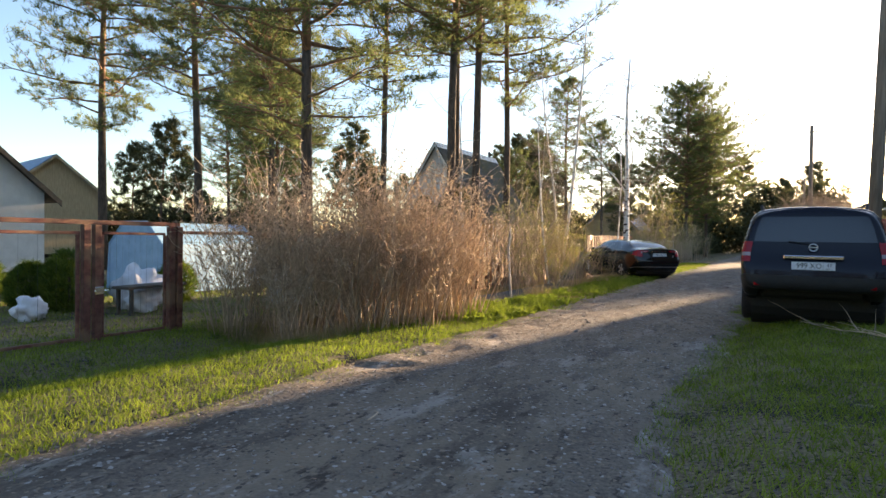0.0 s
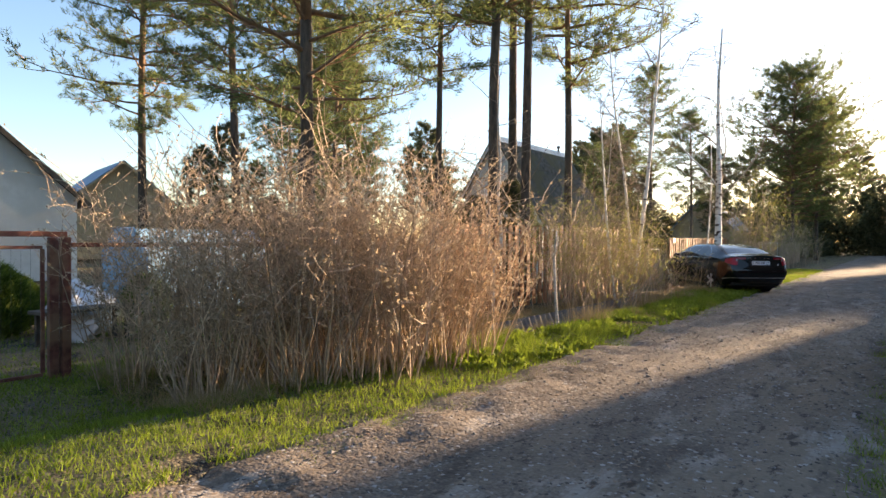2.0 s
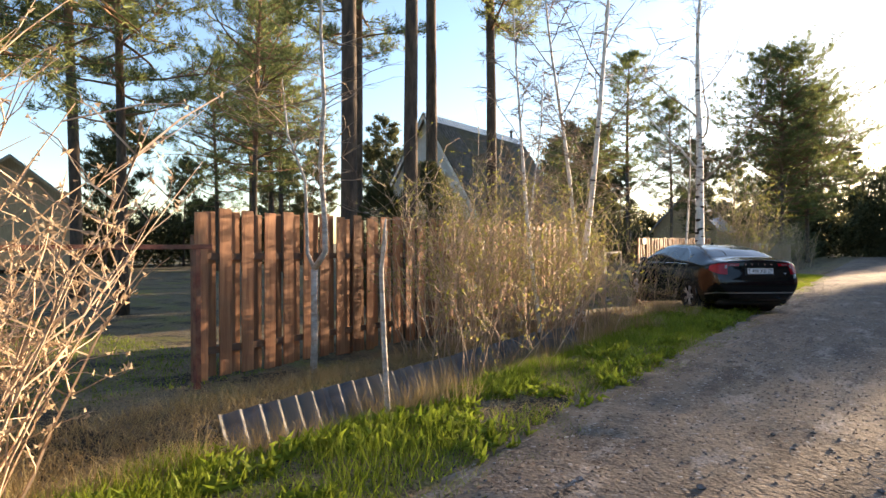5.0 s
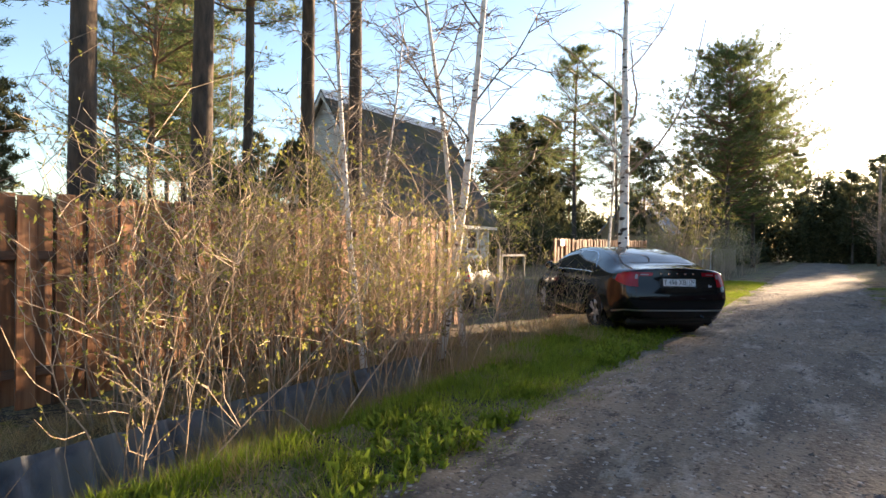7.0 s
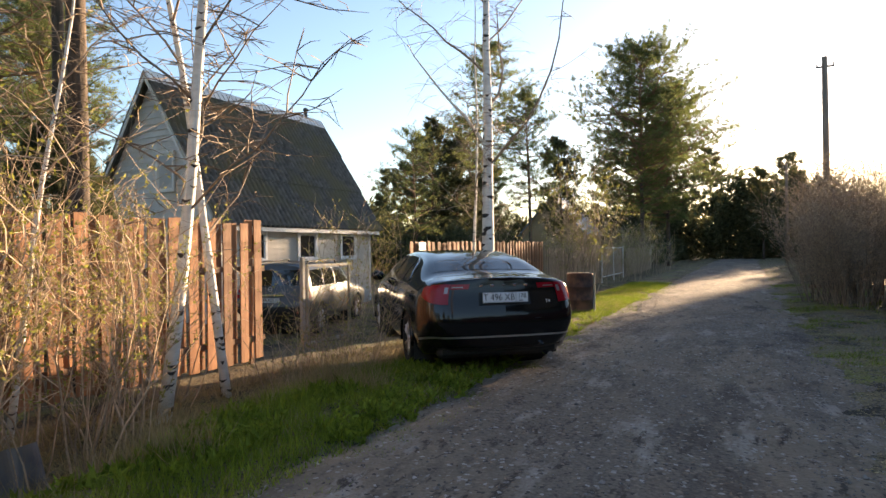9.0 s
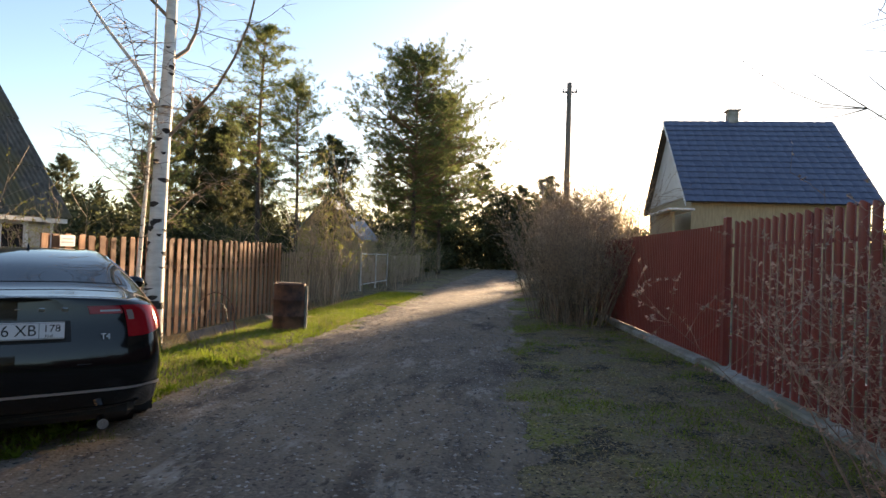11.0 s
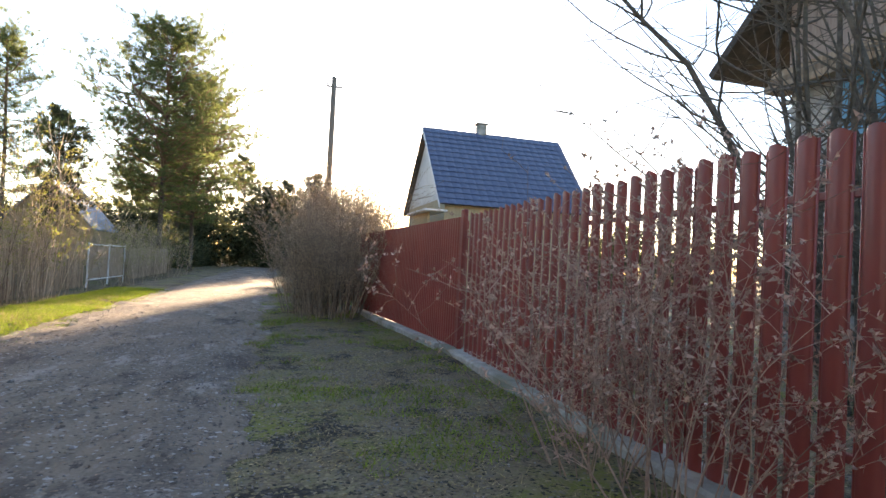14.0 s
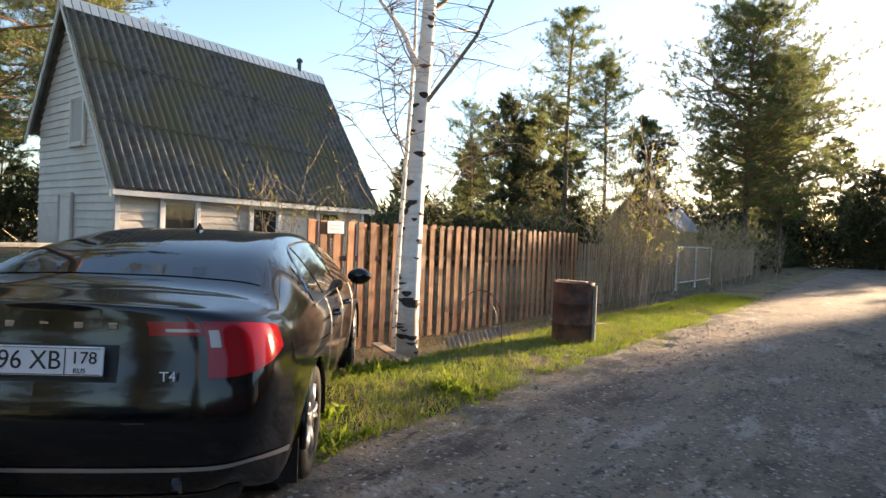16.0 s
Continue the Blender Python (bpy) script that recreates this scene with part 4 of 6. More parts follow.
# The run at u -22 is unseen, added behind the camera to dim reflections.
undergrowth(301, [((40, -20), (78, -22), 3, 4.0, 9000), ((84, -40), (86, 4), 4, 7.0, 13000), ((85, 2), (86, 8), 3, 10.0, 7000), ((86, 8), (88, 24), 3, 4.4, 5000), ((86, 24), (86, 42), 3, 7, 4000), ((100, -14), (101, 4), 2, 9.0, 6000), ((101, 4), (101, 16), 2, 6.0, 3000), ((-22, -30), (-20, 30), 4, 9, 12000), ((-20, 18), (30, 24), 3, 6, 9000), ((66, -7), (84, -5), 1.5, 3.6, 4000), ((66, 10.5), (84, 12), 2.5, 4.5, 5000), ((20, -48), (45, -42), 3, 5, 7000), ((-5, -46), (22, -48), 3, 5, 6000), ((60, 14), (62, 40), 3, 5, 5000)], M_NEEDLE_FAR, "dense dark wood edge beyond the garden plots, plus an unseen stretch added behind the camera")


def shrub_meshes(seed, height, spread, stems, twigs, buds, thick=0.008, upright=0.25, bark=None, bud=None, bud_size=0.018, curl=0.105):
    """Many thin stems from one root, with side twigs and small buds."""
    rnd, rng = random.Random(seed), np.random.default_rng(seed)
    st, tw, bc = Geo(), Geo(), []
    for _ in range(stems):
        a, r = rnd.uniform(0, 6.283), math.sqrt(rnd.random()) * spread
        h = height * rnd.uniform(0.55, 1.1)
        d = (math.cos(a) * upright * r / spread + rnd.gauss(0, 0.1), math.sin(a) * upright * r / spread + rnd.gauss(0, 0.1), 1)
        p = bend(rnd, (math.cos(a) * r, math.sin(a) * r, -0.05), d, h, 7, curl)
        t = thick * rnd.uniform(0.6, 1.3)
        st.tube(p, [t * (1 - 0.115 * j) for j in range(8)], 4, False)
        for _ in range(twigs):
            j = rnd.randint(2, 6)
            q = p[j].lerp(p[j + 1], rnd.random())
            b = rnd.uniform(0, 6.283)
            w = bend(rnd, q, (math.cos(b), math.sin(b), rnd.uniform(0.3, 1.3)), h * rnd.uniform(0.12, 0.34), 3, 0.24, 0.04)
            tw.tube(w, [t * 0.42, t * 0.37, t * 0.3, t * 0.18], 3, False)
            for _ in range(buds):
                e = rnd.randint(1, 2)
                bc.append(tuple(w[e].lerp(w[e + 1], rnd.random())))
    bm_ = tufts(rng, bc, np.tile((0, 0, 0.5), (len(bc), 1)), 2, bud_size * 1.6, bud_size, 1.0) if bc else np.zeros((1, 3, 3))
    return (st.mesh("stem_mass", bark or M_TWIG, False), tw.mesh("twig_mass", bark or M_TWIG, False), tri_mesh("bud_mass", bm_, bud or M_BUD))


SH_NAMES = ("stem_mass", "twig_mass", "bud_mass")
HEDGE = [shrub_meshes(41 + k, 2.3, 0.42, 26, 12, 3, 0.009, 0.32, M_TWIG, M_BUD_PINK, 0.02, 0.085) for k in range(4)]
SAPLING = [shrub_meshes(51 + k, 3.2, 0.5, 13, 12, 3, 0.0095, 0.2, bud_size=0.027) for k in range(3)]
THICKET = [shrub_meshes(56 + k, 2.9, 0.55, 15, 11, 3, 0.0095, 0.3, bud_size=0.024, curl=0.13) for k in range(3)]
TALLSHRUB = shrub_meshes(63, 3.8, 0.75, 95, 15, 4, 0.011, 0.3, M_TWIG_RED, M_BUD_PINK, 0.02, 0.07)
ROUND = shrub_meshes(61, 2.95, 0.7, 90, 15, 4, 0.009, 0.38, M_TWIG_RED, M_BUD_PINK, 0.02, 0.07)
SPIKY = shrub_meshes(62, 1.9, 0.34, 32, 15, 5, 0.0055, 0.55, M_TWIG_ROSE, M_BUD_ROSE, 0.02, 0.1)
rh = random.Random(5)
for k in range(30):
    row, step_u = k % 3, k // 3
    u = (7.3, 6.6, 6.35)[row] + step_u * (0.28, 0.36, 0.42)[row] + rh.uniform(-0.1, 0.1)
    v = (-1.3, -2.3, -3.35)[row] + rh.uniform(-0.22, 0.22) - (0.4 * step(8.2, 7.0, u) if row == 0 else 0)
    tree_thing("shrub", HEDGE[k % 4], place(u, v, ground_z(u, v), rh.uniform(0, 360), rh.uniform(0.85, 1.12)), "bare brown spring shrub with many thin stems", "shrub", SH_NAMES, "bare hedge")
for k, (u, v, s) in enumerate(((15.4, -2.9, 0.8), (16.2, -2.9, 0.85), (16.9, -2.6, 0.75), (17.4, -3.1, 0.9), (17.9, -2.4, 0.8), (18.5, -3.0, 0.95), (19.2, -2.6, 0.7))):
    tree_thing("shrub", SAPLING[k % 3], place(u, v, ground_z(u, v), 70 * k, s), "thin leafless sapling cluster with opening yellow-green buds", "shrub", SH_NAMES, "saplings along the ditch")
for k in range(12):
    u, v = 15.2 + k * 0.4 + rh.uniform(-0.2, 0.2), (-2.15, -2.85, -3.5)[k % 3] + rh.uniform(-0.2, 0.2)
    tree_thing("shrub", THICKET[k % 3], place(u, v, ground_z(u, v), rh.uniform(0, 360), rh.uniform(0.6, 0.95)), "tangled leafless thicket with opening yellow-green buds", "shrub", SH_NAMES, "saplings along the ditch")
for k, (u, v, s) in enumerate(((22.3, -2.2, 0.5), (22.0, -1.8, 0.42), (21.6, -2.5, 0.6), (22.7, -3.0, 0.45), (20.4, -3.5, 0.75), (42.0, -5.2, 0.9), (44.0, -5.6, 1.0), (46.5, -3.4, 0.8), (49.5, -3.3, 1.0), (51.0, -4.2, 1.1), (53.0, -5.0, 1.2), (55.0, -4.0, 1.1), (57.5, -4.4, 1.2), (59.0, -6.5, 1.3), (48.0, -6.5, 1.1))):
    tree_thing("shrub", THICKET[k % 3], place(u, v, ground_z(u, v), 40 * k, s), "dense bare brown shrub beside a ditch", "shrub", SH_NAMES, "shrubs along the fences")
for k, (u, v, s) in enumerate(((36.9, -3.2, 1.6), (37.9, -3.0, 1.5), (39.2, -3.3, 1.35), (36.4, -3.3, 0.8), (43, -3.4, 0.8), (48, -2.9, 0.8), (53, -3.1, 0.85), (56, -2.8, 0.9), (60, -2.6, 0.8), (38, -6.5, 1.0), (28.6, -7.0, 1.0), (29.5, -6.2, 0.9))):
    tree_thing("shrub", SAPLING[k % 3], place(u, v, ground_z(u, v), 50 * k, s), "bare upright shrub with pale buds behind a ditch", "shrub", SH_NAMES, "shrubs along the fences")
for k, (u, v, s) in enumerate(((31.8, 4.45, 1.0), (32.7, 4.9, 0.95), (32.9, 4.1, 0.85))):
    tree_thing("shrub", ROUND, place(u, v, ground_z(u, v), 90 * k, s), "large rounded leafless shrub with dense brown twigs", "shrub", SH_NAMES, "round shrubs at the red fence")
for k, (u, v, s) in enumerate(((21.6, 5.45, 0.95), (22.3, 5.4, 0.95))):
    tree_thing("shrub", SPIKY, place(u, v, ground_z(u, v), 60 * k, s), "bare arching shrub with small pinkish buds before a red fence", "shrub", SH_NAMES)
for k, (u, v, s) in enumerate(((6.6, 5.9, 0.75), (7.6, 6.3, 0.9), (14.6, 6.6, 1.0), (13.0, 6.9, 1.0))):
    tree_thing("shrub", SPIKY, place(u, v, 0.2, 60 * k, s), "bare arching shrub beside a parked car", "shrub", SH_NAMES)
for k in range(17):
    u = 38.3 + k * 2.1 if k < 7 else 53 + (k - 7) * 2.9
    v = 5.5 + 0.2 * max(0.0, u - 45.0) + rh.uniform(-0.2, 0.3)
    tree_thing("shrub", TALLSHRUB, place(u, v, 0, rh.uniform(0, 360), rh.uniform(0.92, 1.08)), "dense tall leafless roadside shrub in shade", "shrub", SH_NAMES, "roadside shrubs")


def birch_meshes(seed, height, r, forks, lean=(0, 0)):
    rnd = random.Random(seed)
    tr, sc, br = Geo(), Geo(), Geo()
    p = bend(rnd, (0, 0, -0.2), (lean[0], lean[1], 1), height, 10, 0.02)
    rad = [r * (1 - 0.08 * k) for k in range(11)]
    tr.tube(p, rad, 12)
    for _ in range(int(height * 15)):
        f = rnd.random() ** 1.4 * 9.5
        k = int(f)
        c, rr = p[k].lerp(p[k + 1], f - k), rad[k] + (rad[k + 1] - rad[k]) * (f - k)
        a, w, hh = rnd.uniform(0, 6.283), rnd.uniform(0.6, 1.9), rnd.uniform(0.012, 0.045)*min(1, rr / 0.1)
        n = 5
        ring = [(c.x + (rr + 0.006) * math.cos(a + w * (i / n - 0.5)), c.y + (rr + 0.006) * math.sin(a + w * (i / n - 0.5))) for i in range(n + 1)]
        vs = [(x, y, c.z - hh * math.sin(math.pi * (i + 0.3) / (n + 0.6)) + 0.04 * abs(i - n / 2) / n) for i, (x, y) in enumerate(ring)] + [(x, y, c.z + hh * math.sin(math.pi * (i + 0.3) / (n + 0.6)) + 0.04 * abs(i - n / 2) / n) for i, (x, y) in enumerate(ring)]
        sc.add(vs, [(i, i + 1, n + 2 + i, n + 1 + i) for i in range(n)])
    for f, a, ln, rr, up in forks:
        k = int(f)
        q = p[k].lerp(p[k + 1], f - k)
        w = bend(rnd, q, (math.cos(a), math.sin(a), up), ln, 7, 0.13, 0.04)
        (tr if rr > 0.045 else br).tube(w, [rr * (1 - 0.11 * j) for j in range(8)], 6)
        for _ in range(14):
            j = rnd.randint(1, 6)
            b = rnd.uniform(0, 6.283)
            w2 = bend(rnd, w[j].lerp(w[j + 1], rnd.random()), (math.cos(b), math.sin(b), rnd.uniform(-0.2, 0.9)), ln * rnd.uniform(0.18, 0.4), 4, 0.15, -0.03)
            br.tube(w2, [0.008, 0.0065, 0.005, 0.004, 0.002], 3, False)
            for _ in range(5):
                j2 = rnd.randint(1, 3)
                b = rnd.uniform(0, 6.283)
                w3 = bend(rnd, w2[j2], (math.cos(b), math.sin(b), rnd.uniform(-0.5, 0.5)), ln * rnd.uniform(0.07, 0.18), 3, 0.15, -0.08)
                br.tube(w3, [0.0045, 0.0035, 0.003, 0.0015], 3, False)
    return (tr.mesh("trunk", M_BIRCH, True), sc.mesh("scar_mass", M_BIRCH_DARK), br.mesh("branch_mass", M_TWIG_RED))


B_NAMES = ("trunk", "scar_mass", "branch_mass")
fork = [(3.3, 0.35, 4.0, 0.03, 1.0), (3.7, 2.9, 3.8, 0.046, 1.6), (4.6, 1.2, 3.0, 0.035, 1.1), (5.3, 3.6, 2.6, 0.03, 1.0), (6.0, 0.2, 2.4, 0.02, 0.9), (6.8, 2.2, 2.0, 0.018, 0.8), (7.6, 4.6, 1.8, 0.015, 0.9), (2.6, 3.5, 1.8, 0.012, 0.9), (8.3, 1.0, 1.6, 0.012, 1.2)]
tree_thing("birch_tree", birch_meshes(71, 10.0, 0.145, fork), place(27.03, -2.28, -0.02, 10), "white-barked leafless birch with dark scars on the verge", "tree", B_NAMES)
slim = [(2.6 + 0.6 * k, k * 2.1, 2.0 - 0.1 * k, 0.012, 1.0) for k in range(12)]
tree_thing("birch_tree", birch_meshes(74, 7.2, 0.04, slim[:6]), place(27.35, -2.8, -0.1, 40), "thin dark-barked birch stem beside a white birch", "tree", B_NAMES)
SLIM = [birch_meshes(72, 7.5, 0.06, slim, (0.1, 0.06)), birch_meshes(73, 6.5, 0.045, slim, (-0.05, 0.08))]
for k, (u, v, s) in enumerate(((20.15, -3.05, 1.25), (21.2, -3.2, 1.3), (17.9, -2.5, 0.75), (19.0, -3.6, 0.8))):
    tree_thing("birch_tree", SLIM[k % 2], place(u, v, ground_z(u, v), 100 * k, s), "slim young birch with a pale leaning trunk", "tree", B_NAMES, "young birches")


def crooked_meshes(seed):
    """A crooked young tree: a pale stem that forks at chest height."""
    rnd = random.Random(seed)
    tr, br = Geo(), Geo()
    stem = [(0, 0, -0.2), (0.03, 0.0, 0.4), (0.0, 0.02, 0.9), (0.02, 0.01, 1.3)]
    right = [stem[-1], (0.2, 0.03, 1.52), (0.17, 0.05, 1.9), (0.08, 0.06, 2.6), (0.1, 0.1, 3.4), (0.02, 0.12, 4.3), (0.06, 0.1, 5.2)]
    left = [stem[-1], (-0.1, 0.0, 1.5), (-0.06, -0.05, 2.0), (-0.02, -0.1, 2.4), (-0.3, -0.15, 3.0), (-0.34, -0.2, 3.7)]
    tr.tube(stem, [0.05, 0.042, 0.04, 0.045], 9)
    tr.tube(right, [0.04, 0.038, 0.035, 0.033, 0.028, 0.02, 0.008], 8)
    tr.tube(left, [0.028, 0.025, 0.022, 0.018, 0.014, 0.005], 7)
    for path in (right, left):
        for _ in range(16):
            j = rnd.randint(2, len(path) - 2)
            b = rnd.uniform(0, 6.283)
            w = bend(rnd, Vector(path[j]).lerp(Vector(path[j + 1]), rnd.random()), (math.cos(b), math.sin(b), rnd.uniform(0.0, 0.8)), rnd.uniform(0.5, 1.5), 5, 0.16)
            br.tube(w, [0.008, 0.007, 0.006, 0.005, 0.004, 0.002], 4, False)
            for _ in range(4):
                c = rnd.uniform(0, 6.283)
                br.tube(bend(rnd, w[rnd.randint(1, 4)], (math.cos(c), math.sin(c), 0.3), rnd.uniform(0.2, 0.6), 3, 0.2), [0.004, 0.003, 0.0025, 0.0015], 3, False)
    return (tr.mesh("trunk", M_GREYBIRCH, True), br.mesh("branch_mass", M_TWIG_RED))


M_GREYBIRCH = surface("grey_birch_bark", (0.3, 0.27, 0.23), (0.6, 0.57, 0.52), 9, 0.8, 0.4, stretch=(1, 1, 2))
tree_thing("young_tree", crooked_meshes(78), place(14.2, -3.8, ground_z(14.2, -3.8), 0), "crooked pale young tree forking before a board fence", "tree", ("trunk", "branch_mass"))
dead = thing("dead_sapling", place(13.45, -1.85, ground_z(13.45, -1.85)), "thin pale snapped-off sapling stem beside a ditch", "tree")
part("stem", Geo().tube([(0.04, 0, -0.15), (0.0, 0.0, 0.3), (-0.06, 0.02, 0.9), (-0.09, 0.02, 1.5), (-0.07, 0.04, 1.85), (-0.06, 0.05, 2.02)], [0.036, 0.03, 0.027, 0.023, 0.019, 0.008], 8), M_GREYBIRCH, dead, smooth=True)
part("side_twig", Geo().tube([(-0.09, 0.02, 1.5), (-0.03, 0.0, 1.7), (-0.01, 0.02, 1.9)], [0.012, 0.01, 0.005], 5), M_GREYBIRCH, dead)


def bare_tree(seed, trunks, height, r):
    rnd = random.Random(seed)
    g1, g2 = Geo(), Geo()
    for k in range(trunks):
        a = k * 6.283 / trunks + rnd.uniform(-0.3, 0.3)
        p = bend(rnd, (0.12 * math.cos(a), 0.12 * math.sin(a), -0.1), (0.24 * math.cos(a), 0.24 * math.sin(a), 1.1), height * rnd.uniform(0.8, 1.1), 8, 0.07)
        rr = r * rnd.uniform(0.7, 1.1)
        g1.tube(p, [rr * (1 - 0.1 * j) for j in range(9)], 8)
        for _ in range(15):
            j = rnd.randint(1, 7)
            b = rnd.uniform(0, 6.283)
            ln = rnd.uniform(1.0, 3.8)
            w = bend(rnd, p[j], (math.cos(b), math.sin(b), rnd.uniform(0.1, 1.1)), ln, 6, 0.12, 0.09)
            g2.tube(w, [0.015 * (1 - 0.12 * i) for i in range(7)], 4, False)
            for _ in range(6):
                i = rnd.randint(1, 5)
                c = rnd.uniform(0, 6.283)
                w2 = bend(rnd, w[i], (math.cos(c), math.sin(c), rnd.uniform(-0.2, 0.9)), ln * rnd.uniform(0.15, 0.4), 4, 0.15)
                g2.tube(w2, [0.008, 0.006, 0.005, 0.004, 0.002], 3, False)
    return (g1.mesh("trunk", M_DARKBARK, True), g2.mesh("branch_mass", M_DARKBARK))


M_DARKBARK = surface("grey_bark", (0.1, 0.086, 0.07), (0.2, 0.175, 0.145), 14, 0.9, 0.4)
tree_thing("bare_tree", bare_tree(81, 12, 6.2, 0.056), place(23.2, 8.6, 0.1), "many-stemmed leafless grey tree behind a red fence", "tree", ("trunk", "branch_mass"))

# ---- cars ----
def crom(pts, t):
    """Catmull-Rom through a list of arrays, at a float index."""
    n = len(pts) - 1
    t = min(max(t, 0.0), n - 1e-6)
    k = int(t)
    f = t - k
    a, b, c, d = pts[max(k - 1, 0)], pts[k], pts[k + 1], pts[min(k + 2, n)]
    return 0.5 * (2 * b + (c - a) * f + (2 * a - 5 * b + 4 * c - d) * f * f + (3 * b - 3 * c + d - a) * f ** 3)


class Loft:
    """A car's skin: stations from tail to nose, seven points each from the sill to the roof's middle."""

    def __init__(self, stations):
        self.st = np.array(stations, float)

    def at(self, i, s):
        return crom([crom(list(self.st[:, k]), i) for k in range(7)], s)

    def grid(self, i0, i1, s0, s1, ni, ns, off=0.0, side=0, hole=None, taper=0.0):
        g = Geo()
        mid = s0 + (s1 - s0) * 0.4
        pts = np.array([[self.at(i0 + (i1 - i0) * a / ni, mid + (s0 + (s1 - s0) * b / ns - mid) * (1 - taper * (a / ni) ** 2)) for b in range(ns + 1)] for a in range(ni + 1)])
        du, dv = np.gradient(pts, axis=0), np.gradient(pts, axis=1)
        nrm = np.cross(dv, du)
        nrm /= np.linalg.norm(nrm, axis=2, keepdims=True) + 1e-9
        nrm *= np.where(((pts - (0.0, 2.3, 0.7)) * nrm).sum(2, keepdims=True) < 0, -1, 1)
        pts = pts + nrm * off
        for sx in ((side,) if side else (1, -1)):
            base = len(g.v)
            g.v += [(float(p[0]) * sx, float(p[1]), float(p[2])) for row in pts for p in row]
            w = ns + 1
            for a in range(ni):
                for b in range(ns):
                    c = (pts[a, b] + pts[a + 1, b + 1]) / 2
                    if hole and hole(c):
                        continue
                    q = (base + a * w + b, base + a * w + b + 1, base + (a + 1) * w + b + 1, base + (a + 1) * w + b)
                    g.f.append(q if sx < 0 else tuple(reversed(q)))
        return g


def sect(y, pts, kx=1.0, yoff=None):
    return [(x * kx, y + (yoff[k] if yoff else 0), z) for k, (x, z) in enumerate(pts)]


def wheel(parent, x, y, r, w, spokes, alloy):
    side = 1 if x > 0 else -1
    wh = new("wheel")
    wh.parent, wh.matrix_basis = parent, pose(x, y, r, 0, 0, 0 if side > 0 else 180)
    wh.empty_display_size = 0.1
    h = w / 2
    part("tyre", Geo().lathe([(r * 0.64, -h * 0.8), (r * 0.7, -h), (r * 0.93, -h), (r, -h * 0.7), (r, h * 0.7), (r * 0.93, h), (r * 0.7, h), (r * 0.66, h * 0.75), (r * 0.64, h * 0.2)], 32, "x"), M_TYRE, wh, smooth=True)
    part("rim_barrel", Geo().lathe([(r * 0.66, -h * 0.7), (r * 0.66, h * 0.8), (r * 0.62, h * 0.82), (r * 0.6, h * 0.1), (0.05, -h * 0.3)], 28, "x"), M_TRIMBLACK, wh, smooth=True)
    g = Geo()
    for k in range(spokes):
        for d in (-0.13, 0.13):
            a = 2 * math.pi * k / spokes
            a0, a1 = a + d * 0.6, a + d * 1.25
            p0, p1 = Vector((h * 0.72, 0.05 * math.cos(a0), 0.05 * math.sin(a0))), Vector((h * 0.8, r * 0.63 * math.cos(a1), r * 0.63 * math.sin(a1)))
            g.tube([p0, p0.lerp(p1, 0.5) + Vector((0.012, 0, 0)), p1], [0.02, 0.015, 0.019], 5)
    g.lathe([(0.06, h * 0.5), (0.055, h * 0.86), (0.03, h * 0.9)], 14, "x")
    part("rim", g, alloy, wh, "silver alloy spokes", True)


def letters(text, size, material, parent, m, name="lettering"):
    cu = bpy.data.curves.new("text", "FONT")
    cu.body, cu.size, cu.align_x, cu.align_y, cu.extrude = text, size, "CENTER", "CENTER", 0.0008
    tmp = new("text", cu)
    me = bpy.data.meshes.new_from_object(tmp.evaluated_get(bpy.context.evaluated_depsgraph_get()))
    bpy.data.objects.remove(tmp)
    me.materials.clear()
    me.materials.append(material)
    ob = new(name, me)
    ob.parent, ob.matrix_basis = parent, m
    return ob


def number_plate(parent, m, main, region):
    pl_ = new("number_plate", Geo().box(-0.26, 0.26, -0.006, 0.006, -0.056, 0.056, 0.003).mesh("number_plate", M_PLATE))
    pl_.parent, pl_.matrix_basis = parent, m
    tagged(pl_, "white registration plate with black characters")
    up_ = lambda x, z: pose(x, -0.0075, z, 90, 0, 0)
    letters(main, 0.088, M_INK, pl_, up_(-0.075, 0.0) @ Matrix.Diagonal((1.05, 1.15, 1, 1)))
    letters(region, 0.066, M_INK, pl_, up_(0.19, 0.012))
    letters("RUS", 0.026, M_INK, pl_, up_(0.175, -0.036))
    part("border", Geo().box(0.118, 0.121, -0.0085, -0.0065, -0.05, 0.05).box(-0.252, 0.252, -0.0085, -0.0065, 0.049, 0.051).box(-0.252, 0.252, -0.0085, -0.0065, -0.051, -0.049), M_INK, pl_)
    part("surround", Geo().box(-0.268, 0.268, -0.004, 0.012, -0.064, -0.0565, 0.002), M_TRIMBLACK, pl_)


def arch(y, r, x):
    """The rolled lip of a wheel arch."""
    return Geo().tube([(x, y + r * math.cos(a), 0.33 + r * math.sin(a)) for a in [radians(d) for d in range(-12, 193, 9)]], 0.018, 6)


